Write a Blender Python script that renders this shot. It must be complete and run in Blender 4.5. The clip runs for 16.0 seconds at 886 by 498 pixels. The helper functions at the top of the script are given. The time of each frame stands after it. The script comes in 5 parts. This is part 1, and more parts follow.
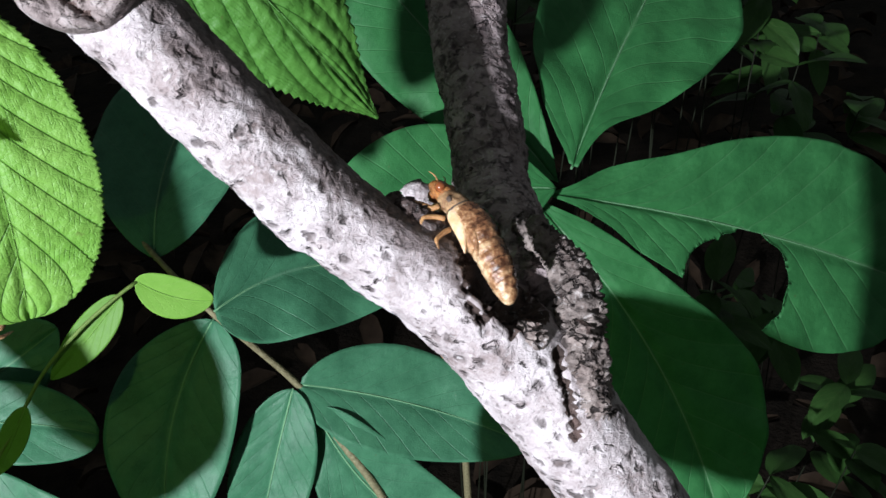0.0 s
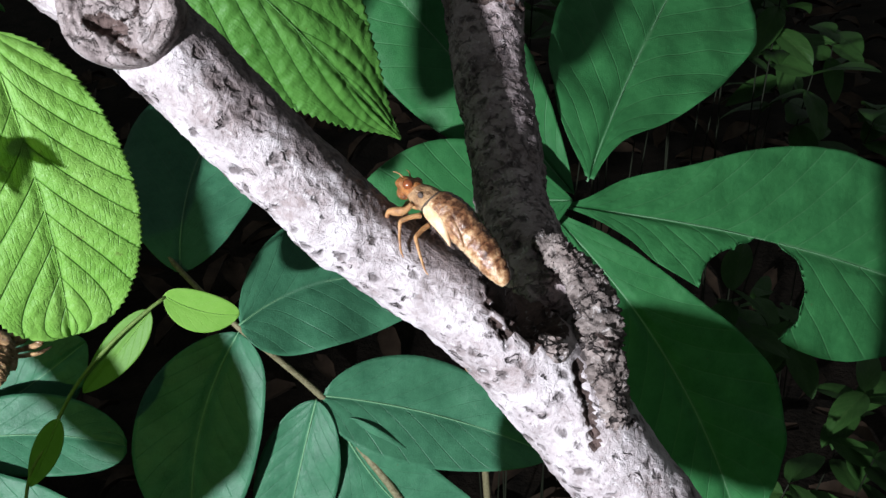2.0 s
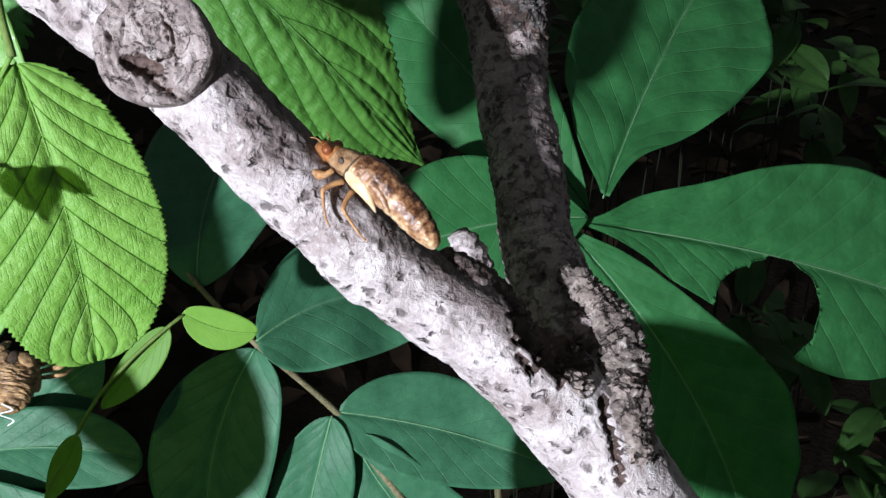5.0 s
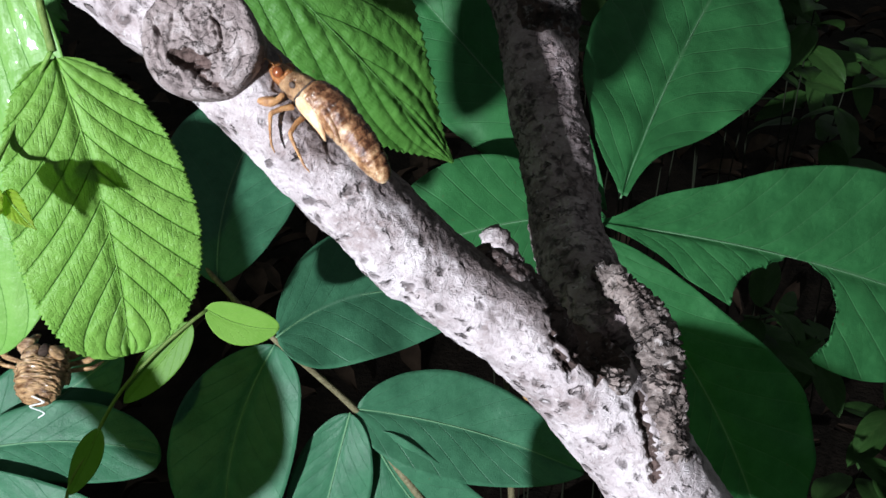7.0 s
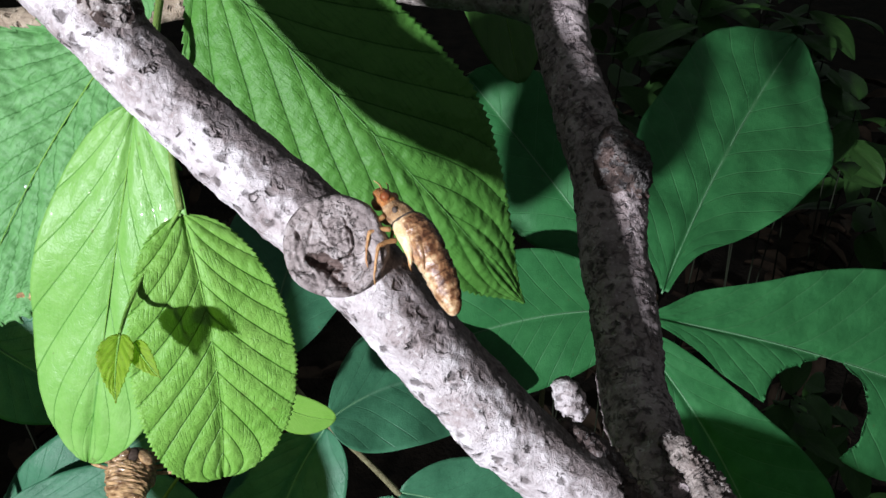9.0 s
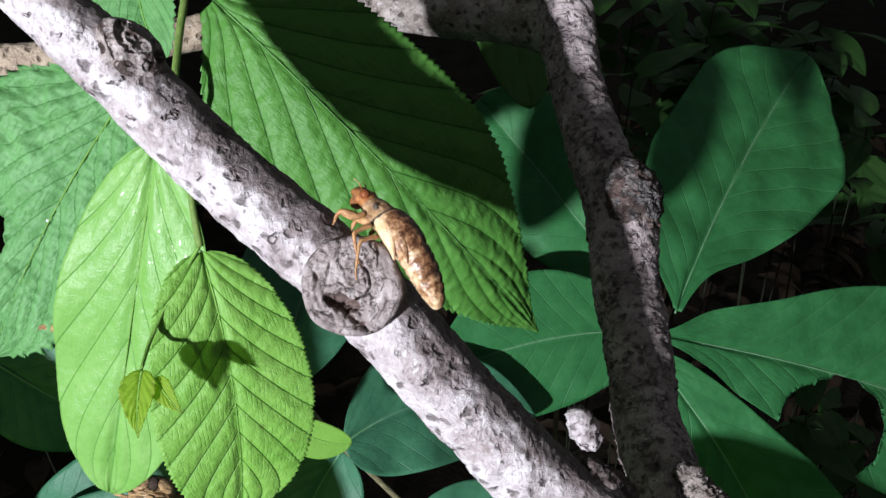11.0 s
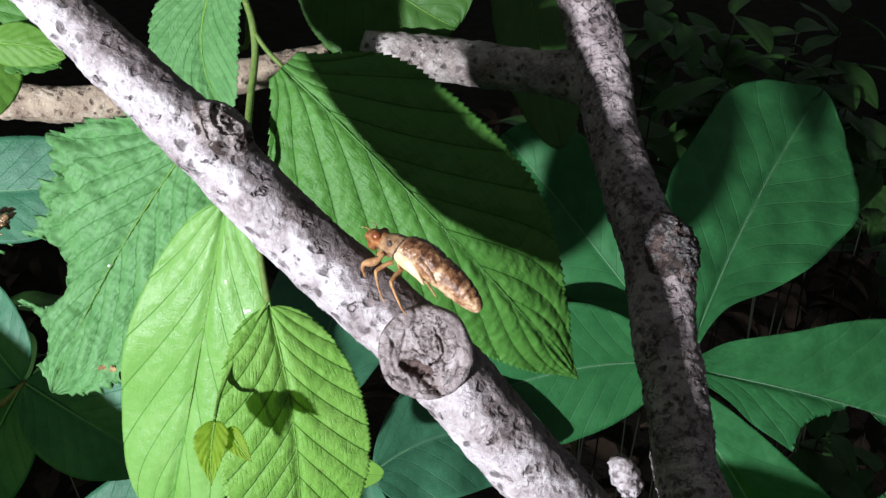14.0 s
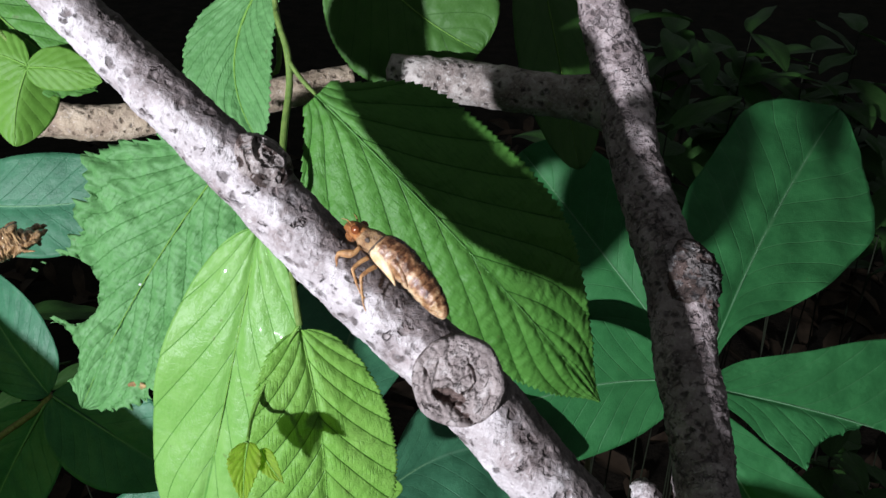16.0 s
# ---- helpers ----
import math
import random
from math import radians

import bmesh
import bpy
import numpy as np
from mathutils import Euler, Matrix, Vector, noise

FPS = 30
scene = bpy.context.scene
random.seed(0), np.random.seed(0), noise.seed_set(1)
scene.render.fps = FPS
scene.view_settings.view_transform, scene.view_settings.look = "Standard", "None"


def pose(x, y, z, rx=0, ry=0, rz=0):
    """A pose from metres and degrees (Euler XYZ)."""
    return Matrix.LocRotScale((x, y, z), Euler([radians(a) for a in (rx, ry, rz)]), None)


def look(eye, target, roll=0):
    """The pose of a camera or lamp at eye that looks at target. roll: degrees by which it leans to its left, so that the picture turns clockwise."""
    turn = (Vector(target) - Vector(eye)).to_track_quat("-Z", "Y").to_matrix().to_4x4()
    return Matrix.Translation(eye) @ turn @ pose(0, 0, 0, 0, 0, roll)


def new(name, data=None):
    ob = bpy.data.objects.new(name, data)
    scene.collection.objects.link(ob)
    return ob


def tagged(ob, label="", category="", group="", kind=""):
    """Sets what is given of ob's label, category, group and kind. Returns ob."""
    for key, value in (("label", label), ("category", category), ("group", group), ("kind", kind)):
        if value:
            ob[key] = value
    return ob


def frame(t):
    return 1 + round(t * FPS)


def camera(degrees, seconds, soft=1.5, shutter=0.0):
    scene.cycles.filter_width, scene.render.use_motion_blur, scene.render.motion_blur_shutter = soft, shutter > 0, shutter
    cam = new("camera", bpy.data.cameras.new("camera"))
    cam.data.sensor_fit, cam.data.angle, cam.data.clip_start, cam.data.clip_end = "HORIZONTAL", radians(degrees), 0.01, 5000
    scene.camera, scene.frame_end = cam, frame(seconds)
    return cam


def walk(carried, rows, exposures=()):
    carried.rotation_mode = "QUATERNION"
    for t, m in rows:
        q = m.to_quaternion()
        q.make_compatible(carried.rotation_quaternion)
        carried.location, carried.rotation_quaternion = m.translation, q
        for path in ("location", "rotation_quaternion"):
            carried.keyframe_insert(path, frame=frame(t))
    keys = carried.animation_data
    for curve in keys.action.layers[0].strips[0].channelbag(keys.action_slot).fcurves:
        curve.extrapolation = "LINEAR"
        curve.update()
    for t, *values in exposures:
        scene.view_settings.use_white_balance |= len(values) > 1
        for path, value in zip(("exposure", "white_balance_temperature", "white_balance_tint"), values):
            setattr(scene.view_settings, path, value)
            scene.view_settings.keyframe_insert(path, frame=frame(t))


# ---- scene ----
# ---- camera: seconds, eye, yaw, pitch, roll ----
cam = camera(51.5, 16.0, shutter=0.5)
ROWS = [
    (0.0, -0.01102, 0.01333, 0.99315, -1.896, -34.736, -1.109),
    (0.5, -0.01384, 0.01185, 0.99420, -1.345, -34.556, -1.195),
    (1.0, -0.01398, 0.00923, 0.99865, -0.998, -34.297, -1.492),
    (1.5, -0.01265, 0.00895, 0.99833, -0.737, -34.185, -1.910),
    (2.0, -0.01253, 0.00788, 0.99891, -0.704, -34.120, -2.251),
    (2.5, -0.01453, 0.00859, 0.99968, -0.629, -34.149, -2.100),
    (3.0, -0.01798, 0.00730, 0.99869, -0.330, -34.302, -2.273),
    (3.5, -0.01276, 0.00829, 1.00095, -0.162, -34.242, -2.436),
    (4.0, -0.01393, 0.01114, 1.00308, -0.148, -33.913, -2.234),
    (6.5, -0.01840, 0.00828, 1.00400, 0.183, -33.670, -2.109),
    (7.0, -0.02116, 0.00908, 1.00388, 0.494, -33.727, -1.959),
    (7.5, -0.02530, 0.00933, 1.01008, 0.867, -33.378, -1.581),
    (8.0, -0.03092, 0.01165, 1.02113, 1.475, -32.543, -0.733),
    (8.5, -0.03693, 0.00916, 1.03379, 1.942, -32.008, 0.876),
    (9.0, -0.03460, 0.00895, 1.03632, 2.079, -31.549, 0.491),
    (11.5, -0.03526, 0.00782, 1.04532, 3.042, -30.515, -0.513),
    (12.0, -0.03777, 0.00652, 1.04934, 2.855, -30.282, 0.420),
    (12.5, -0.04038, 0.00559, 1.05218, 2.689, -30.084, 0.717),
    (13.0, -0.04377, 0.00526, 1.05302, 2.672, -30.132, 0.894),
    (13.5, -0.04604, 0.00417, 1.05589, 2.909, -30.068, 0.635),
    (14.0, -0.04741, 0.00348, 1.05751, 3.103, -30.045, 0.191),
    (14.5, -0.04895, 0.00289, 1.05827, 3.404, -29.968, 0.398),
    (15.0, -0.05232, 0.00284, 1.06144, 3.650, -29.742, 0.784),
    (15.5, -0.05333, 0.00061, 1.06138, 3.768, -29.641, 0.115),
    (16.0, -0.05204, 0.00151, 1.06372, 3.782, -29.569, 0.511),
]
EXPOSURES = [(0.0, 0.12), (3.0, 0.09), (3.5, -0.04), (4.0, 0.03), (7.0, 0.0), (7.5, -0.08), (8.0, -0.03), (8.5, 0.04), (9.0, 0.0), (14.0, -0.02), (14.5, -0.14), (15.0, -0.05), (15.5, -0.12), (16.0, -0.18)]
walk(cam, [(t, pose(x, y, z, 90 + pitch, 0, yaw) @ pose(0, 0, 0, 0, 0, roll)) for t, x, y, z, yaw, pitch, roll in ROWS], EXPOSURES)

# ---- world and light: a dark night, one torch held off to the side ----
world = bpy.data.worlds.new("night")
world.use_nodes = True
scene.world = world
world.node_tree.nodes["Background"].inputs[0].default_value = (0.80, 0.91, 0.92, 1)
world.node_tree.nodes["Background"].inputs[1].default_value = 0.112

TORCH = (-0.585, -0.843, 1.138)
torch_data = bpy.data.lights.new("torch", "SPOT")
torch_data.energy, torch_data.color = 126.0, (0.915, 0.965, 1.06)
torch_data.shadow_soft_size, torch_data.spot_size, torch_data.spot_blend = 0.017, radians(58), 0.75
torch = new("torch_light", torch_data)
torch.matrix_world = look(TORCH, (0.02, 0.23, 0.86))


# ---- materials ----
class Mat:
    """A node material, with short calls for its nodes."""

    def __init__(self, name):
        self.m = bpy.data.materials.new(name)
        self.m.use_nodes = True
        self.t = self.m.node_tree
        self.p = self.t.nodes["Principled BSDF"]

    def node(self, kind, **values):
        n = self.t.nodes.new(kind)
        for key, value in values.items():
            n.inputs[key].default_value = value
        return n

    def link(self, a, b):
        self.t.links.new(a, b)

    def math(self, op, a, b=0.0, c=0.0):
        n = self.t.nodes.new("ShaderNodeMath")
        n.operation = op
        for k, v in enumerate((a, b, c)):
            if isinstance(v, (int, float)):
                n.inputs[k].default_value = v
            else:
                self.link(v, n.inputs[k])
        return n.outputs[0]

    def coords(self):
        return self.t.nodes.new("ShaderNodeTexCoord").outputs["Object"]

    def warped(self, vec, scale, amount):
        n = self.node("ShaderNodeTexNoise", Scale=scale, Detail=3.0)
        self.link(vec, n.inputs["Vector"])
        sub = self.t.nodes.new("ShaderNodeVectorMath")
        sub.operation = "SUBTRACT"
        self.link(n.outputs["Color"], sub.inputs[0])
        sub.inputs[1].default_value = (0.5, 0.5, 0.5)
        mul = self.t.nodes.new("ShaderNodeVectorMath")
        mul.operation = "MULTIPLY_ADD"
        self.link(sub.outputs[0], mul.inputs[0])
        mul.inputs[1].default_value = (amount, amount, amount)
        self.link(vec, mul.inputs[2])
        return mul.outputs[0]

    def noise(self, vec, scale, detail=4.0, rough=0.55, distortion=0.0):
        n = self.node("ShaderNodeTexNoise", Scale=scale, Detail=detail, Roughness=rough, Distortion=distortion)
        self.link(vec, n.inputs["Vector"])
        return n.outputs["Fac"]

    def voronoi(self, vec, scale, feature="F1"):
        n = self.node("ShaderNodeTexVoronoi")
        n.feature = feature
        n.inputs["Scale"].default_value = scale
        self.link(vec, n.inputs["Vector"])
        return n.outputs["Distance"]

    def ramp(self, fac, stops):
        n = self.t.nodes.new("ShaderNodeValToRGB")
        e = n.color_ramp.elements
        while len(e) < len(stops):
            e.new(0.5)
        for k, (at, c) in enumerate(stops):
            e[k].position = at
            e[k].color = (*c, 1) if len(c) == 3 else c
        self.link(fac, n.inputs["Fac"])
        return n.outputs["Color"]

    def step(self, fac, lo, hi):
        n = self.t.nodes.new("ShaderNodeMapRange")
        n.interpolation_type = "SMOOTHSTEP"
        n.inputs["From Min"].default_value, n.inputs["From Max"].default_value = lo, hi
        self.link(fac, n.inputs["Value"])
        return n.outputs["Result"]

    def mix(self, fac, a, b, blend="MIX"):
        n = self.t.nodes.new("ShaderNodeMix")
        n.data_type, n.blend_type = "RGBA", blend
        for sock, v in ((n.inputs[0], fac), (n.inputs[6], a), (n.inputs[7], b)):
            if isinstance(v, (int, float)):
                sock.default_value = v
            elif isinstance(v, tuple):
                sock.default_value = (*v, 1)
            else:
                self.link(v, sock)
        return n.outputs[2]

    def bump(self, height, strength, distance):
        n = self.node("ShaderNodeBump", Strength=strength)
        n.inputs["Distance"].default_value = distance
        self.link(height, n.inputs["Height"])
        self.link(n.outputs["Normal"], self.p.inputs["Normal"])

    def done(self, colour=None, rough=0.6, spec=0.4, coat=0.0):
        if colour is not None:
            if isinstance(colour, tuple):
                self.p.inputs["Base Color"].default_value = (*colour, 1)
            else:
                self.link(colour, self.p.inputs["Base Color"])
        if isinstance(rough, float):
            self.p.inputs["Roughness"].default_value = rough
        else:
            self.link(rough, self.p.inputs["Roughness"])
        self.p.inputs["Specular IOR Level"].default_value = spec
        self.p.inputs["Coat Weight"].default_value = coat
        return self.m


DECAY_SHADE_FOOT = 0.884  # the streak ends where the hollow does


def bark_material(name, pale, mid, dark, speck, plates=0.0, bands=0.0, decay_shade=0.0, pores=0.0):
    k = Mat(name)
    c = k.warped(k.coords(), 420, 0.0022)
    big = k.noise(c, 110, 5, 0.6)
    fine = k.noise(c, 900, 4, 0.65)
    col = k.ramp(big, [(0.3, dark), (0.46, mid), (0.62, pale)])
    patch = k.step(k.noise(c, 95, 5, 0.65), 0.47, 0.66)
    col = k.mix(k.math("MULTIPLY", patch, 0.6), col, k.mix(0.55, dark, (0.22, 0.145, 0.13)))
    col = k.mix(k.step(fine, 0.35, 0.7), col, k.mix(0.35, col, pale))
    spots = k.math("ADD", k.voronoi(c, 300), k.math("MULTIPLY", k.math("SUBTRACT", k.noise(c, 700, 2), 0.5), 0.5))
    pick = k.step(k.noise(c, 160, 2), 0.38, 0.54)
    mask = k.math("MULTIPLY", k.math("SUBTRACT", 1.0, k.step(spots, 0.12, 0.42)), pick)
    col = k.mix(k.math("MULTIPLY", mask, 0.8), col, speck)
    dots = k.math("SUBTRACT", 1.0, k.step(k.voronoi(c, 760), 0.14, 0.34))
    dots = k.math("MULTIPLY", dots, k.step(k.noise(c, 260, 3), 0.44, 0.58))
    col = k.mix(k.math("MULTIPLY", dots, 0.62), col, speck)
    fleck = k.step(k.noise(c, 340, 4, 0.7), 0.54, 0.66)
    col = k.mix(k.math("MULTIPLY", fleck, 0.32), col, k.mix(0.5, dark, (0.24, 0.15, 0.12)))
    chip = k.step(k.noise(c, 620, 4, 0.7), 0.58, 0.66)
    col = k.mix(k.math("MULTIPLY", chip, 0.55), col, k.mix(0.35, pale, (0.9, 0.88, 0.88)))
    grime = k.step(k.noise(c, 2100, 3, 0.7), 0.6, 0.75)
    col = k.mix(k.math("MULTIPLY", grime, 0.45), col, dark)
    if plates:
        gap = k.math("SUBTRACT", 1.0, k.step(k.voronoi(k.warped(c, 260, 0.006), 240, "DISTANCE_TO_EDGE"), 0.015, 0.09))
        gap = k.math("MULTIPLY", gap, k.step(k.noise(c, 190, 3), 0.45, 0.56))
        col = k.mix(k.math("MULTIPLY", gap, plates), col, speck)
        mask = k.math("MAXIMUM", mask, gap)
    if bands:
        sep = k.t.nodes.new("ShaderNodeSeparateXYZ")
        k.link(c, sep.inputs[0])
        ring = k.math("ABSOLUTE", k.math("SUBTRACT", k.math("FRACT", k.math("ADD", k.math("MULTIPLY", sep.outputs[2], 150.0), k.math("MULTIPLY", k.noise(c, 90, 3), 3.0))), 0.5))
        ring = k.math("MULTIPLY", k.math("SUBTRACT", 1.0, k.step(ring, 0.03, 0.14)), k.step(k.noise(c, 130, 2), 0.44, 0.56))
        col = k.mix(k.math("MULTIPLY", ring, bands), col, speck)
    if pores:
        # breathing pores: small raised ovals with a dark torn rim on one side
        stretch = k.t.nodes.new("ShaderNodeMapping")
        stretch.inputs["Rotation"].default_value = (0.0, radians(45), 0.0)
        stretch.inputs["Scale"].default_value = (0.85, 1.0, 1.9)
        k.link(k.warped(k.coords(), 330, 0.0045), stretch.inputs["Vector"])
        cell = k.node("ShaderNodeTexVoronoi", Scale=165.0, Randomness=0.9)
        k.link(stretch.outputs[0], cell.inputs["Vector"])
        some = k.t.nodes.new("ShaderNodeSeparateColor")
        k.link(cell.outputs["Color"], some.inputs[0])
        picked = k.step(some.outputs[0], 0.30, 0.36)
        far = k.math("MULTIPLY", cell.outputs["Distance"], k.math("MULTIPLY_ADD", some.outputs[1], 0.9, 0.75))
        rim = k.math("MULTIPLY", k.step(far, 0.13, 0.21), k.math("SUBTRACT", 1.0, k.step(far, 0.23, 0.34)))
        rim = k.math("MULTIPLY", k.math("MULTIPLY", rim, picked), k.step(k.noise(c, 250, 2), 0.47, 0.58))
        core = k.math("MULTIPLY", k.math("SUBTRACT", 1.0, k.step(far, 0.10, 0.22)), picked)
        col = k.mix(k.math("MULTIPLY", core, 0.45), col, k.mix(0.4, mid, (0.30, 0.21, 0.19)))
        col = k.mix(k.math("MULTIPLY", rim, pores), col, speck)
        mask = k.math("SUBTRACT", k.math("MAXIMUM", mask, k.math("MULTIPLY", rim, 1.3)), k.math("MULTIPLY", core, 0.9))
    if decay_shade:
        # ragged streak down the upper flank into the hollow: decayed bark plus painted shade
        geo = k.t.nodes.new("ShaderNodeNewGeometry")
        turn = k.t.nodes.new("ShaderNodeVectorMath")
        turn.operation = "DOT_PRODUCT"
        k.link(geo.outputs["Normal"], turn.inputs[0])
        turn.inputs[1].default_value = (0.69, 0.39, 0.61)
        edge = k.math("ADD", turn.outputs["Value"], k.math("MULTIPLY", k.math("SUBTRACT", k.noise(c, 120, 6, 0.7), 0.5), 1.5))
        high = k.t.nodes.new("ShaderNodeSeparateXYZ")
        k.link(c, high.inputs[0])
        streak = k.math("MULTIPLY", k.step(edge, decay_shade, decay_shade + 0.55), k.step(high.outputs[2], DECAY_SHADE_FOOT, DECAY_SHADE_FOOT + 0.012))
        streak_col = k.mix(k.step(fine, 0.35, 0.7), (0.075, 0.056, 0.053), (0.23, 0.175, 0.168))
        col = k.mix(k.math("MULTIPLY", streak, 0.85), col, streak_col)
    h = k.math("SUBTRACT", k.math("ADD", k.math("MULTIPLY", fine, 0.8), k.math("MULTIPLY", big, 0.6)), k.math("MULTIPLY", mask, 0.9))
    k.bump(h, 0.95, 0.0009)
    return k.done(col, 0.78, 0.25)


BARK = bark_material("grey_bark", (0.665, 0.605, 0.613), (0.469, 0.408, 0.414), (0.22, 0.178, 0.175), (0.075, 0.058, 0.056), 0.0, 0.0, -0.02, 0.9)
BARK_BROWN = bark_material("brown_bark", (0.50, 0.41, 0.41), (0.30, 0.237, 0.240), (0.14, 0.108, 0.108), (0.035, 0.027, 0.028), 0.45, 0.5, 0.0, 0.8)
BARK_BLACK = bark_material("blackened_bark", (0.211, 0.192, 0.186), (0.050, 0.041, 0.041), (0.017, 0.013, 0.013), (0.010, 0.008, 0.008), 0.5)
BARK_DECAY = bark_material("decayed_bark", (0.13, 0.095, 0.090), (0.060, 0.044, 0.041), (0.035, 0.025, 0.023), (0.014, 0.010, 0.010), 0.6)
BARK_SIDE = bark_material("side_limb_bark", (0.52, 0.46, 0.43), (0.25, 0.205, 0.185), (0.09, 0.068, 0.06), (0.035, 0.027, 0.025))
BARK_SCAR = bark_material("scarred_bark", (0.44, 0.38, 0.36), (0.24, 0.20, 0.19), (0.07, 0.055, 0.05), (0.025, 0.02, 0.02))
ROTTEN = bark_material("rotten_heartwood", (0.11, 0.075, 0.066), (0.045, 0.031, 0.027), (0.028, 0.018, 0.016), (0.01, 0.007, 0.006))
BARK_CRACKED = bark_material("cracked_bark", (0.36, 0.30, 0.275), (0.135, 0.108, 0.098), (0.050, 0.039, 0.035), (0.020, 0.015, 0.014), 0.95)
BARK_TAN = bark_material("tan_bark", (0.55, 0.44, 0.33), (0.42, 0.32, 0.23), (0.22, 0.16, 0.11), (0.13, 0.09, 0.06))


def end_grain_material():
    k = Mat("weathered_end_grain")
    c = k.coords()
    big = k.noise(c, 260, 5, 0.65)
    col = k.ramp(big, [(0.3, (0.14, 0.11, 0.105)), (0.5, (0.31, 0.255, 0.245)), (0.68, (0.50, 0.44, 0.43))])
    crack = k.math("ABSOLUTE", k.math("SUBTRACT", k.noise(c, 240, 4, 0.55, 0.4), 0.5))
    line = k.math("SUBTRACT", 1.0, k.step(crack, 0.0, 0.014))
    col = k.mix(k.math("MULTIPLY", line, 0.55), col, (0.05, 0.04, 0.035))
    k.bump(k.math("SUBTRACT", k.noise(c, 900, 4, 0.7), line), 0.9, 0.0008)
    return k.done(col, 0.85, 0.2)


END_GRAIN = end_grain_material()


def leaf_material(name, light, deep, vein, nveins, sweep, vein_width=0.10, rough=0.5, coat=0.0, fine=1.0, groove=None, relief=0.4, glow=0.22, ladder=0.0, sheer=0.0, strong=0.75):
    """Leaf blade: side veins by the blade's own coordinates, a net of veinlets and uneven colour."""
    k = Mat(name)
    c = k.coords()
    uv = k.t.nodes.new("ShaderNodeUVMap")
    sep = k.t.nodes.new("ShaderNodeSeparateXYZ")
    k.link(uv.outputs[0], sep.inputs[0])
    across = k.math("MULTIPLY", k.math("ABSOLUTE", k.math("SUBTRACT", sep.outputs[0], 0.5)), 2.0)
    bow = k.math("MULTIPLY", across, k.math("SUBTRACT", 1.25, k.math("MULTIPLY", across, 0.25)))
    along = k.math("SUBTRACT", sep.outputs[1], k.math("MULTIPLY", bow, sweep))
    near = k.math("ABSOLUTE", k.math("SUBTRACT", k.math("FRACT", k.math("ADD", k.math("MULTIPLY", along, float(nveins)), 10.5)), 0.5))
    side = k.math("SUBTRACT", 1.0, k.step(near, 0.0, vein_width))
    mid = k.math("SUBTRACT", 1.0, k.step(across, 0.0, 0.035))
    net = k.math("SUBTRACT", 1.0, k.step(k.voronoi(c, 700 * fine, "DISTANCE_TO_EDGE"), 0.0, 0.12))
    tone = k.noise(c, 85, 6, 0.68)
    col = k.ramp(tone, [(0.3, deep), (0.7, light)])
    grain = k.noise(c, 1500, 3, 0.6)
    col = k.mix(k.math("MULTIPLY", k.step(grain, 0.3, 0.75), 0.35), col, light)
    col = k.mix(k.math("MULTIPLY", net, 0.06), col, vein)
    fade = k.math("MULTIPLY", k.math("MULTIPLY_ADD", k.noise(c, 130, 3), 1.0, 0.45), strong)
    col = k.mix(k.math("MULTIPLY", side, fade), col, groove or vein)
    col = k.mix(k.math("MULTIPLY", mid, 0.7), col, groove or vein)
    spot = k.step(k.noise(c, 330, 2, 0.5), 0.72, 0.76)
    col = k.mix(k.math("MULTIPLY", spot, 0.35), col, (0.10, 0.08, 0.03))
    k.link(col, k.p.inputs["Base Color"])
    h = k.math("SUBTRACT", k.math("ADD", k.math("MULTIPLY", grain, 0.4), k.math("MULTIPLY", k.noise(c, 260, 3), 0.8)), k.math("ADD", k.math("MULTIPLY", side, 0.5), k.math("MULTIPLY", net, 0.08)))
    if ladder:
        rung = k.math("FRACT", k.math("ADD", k.math("MULTIPLY", across, 17.0), k.math("MULTIPLY", k.noise(c, 190, 3), 1.5)))
        rung = k.math("SUBTRACT", 1.0, k.step(k.math("ABSOLUTE", k.math("SUBTRACT", rung, 0.5)), 0.0, 0.20))
        rung = k.math("MULTIPLY", rung, k.step(k.noise(c, 240, 2), 0.40, 0.62))
        col = k.mix(k.math("MULTIPLY", rung, min(0.5, ladder * 2.0)), col, groove or deep)
        k.link(col, k.p.inputs["Base Color"])
        h = k.math("SUBTRACT", h, k.math("MULTIPLY", rung, ladder))
    k.bump(h, relief, 0.0006)
    k.done(None, rough, 0.28, coat)
    out = k.t.nodes["Material Output"]
    tr = k.t.nodes.new("ShaderNodeBsdfTranslucent")
    k.link(k.mix(0.5, col, vein), tr.inputs["Color"])
    mixer = k.t.nodes.new("ShaderNodeMixShader")
    mixer.inputs[0].default_value = glow
    k.link(k.p.outputs[0], mixer.inputs[1])
    k.link(tr.outputs[0], mixer.inputs[2])
    last = mixer
    if sheer:
        clear = k.t.nodes.new("ShaderNodeBsdfTransparent")
        clear.inputs["Color"].default_value = (0.75, 0.9, 0.35, 1)
        last = k.t.nodes.new("ShaderNodeMixShader")
        last.inputs[0].default_value = sheer
        k.link(mixer.outputs[0], last.inputs[1])
        k.link(clear.outputs[0], last.inputs[2])
    k.link(last.outputs[0], out.inputs["Surface"])
    return k.m


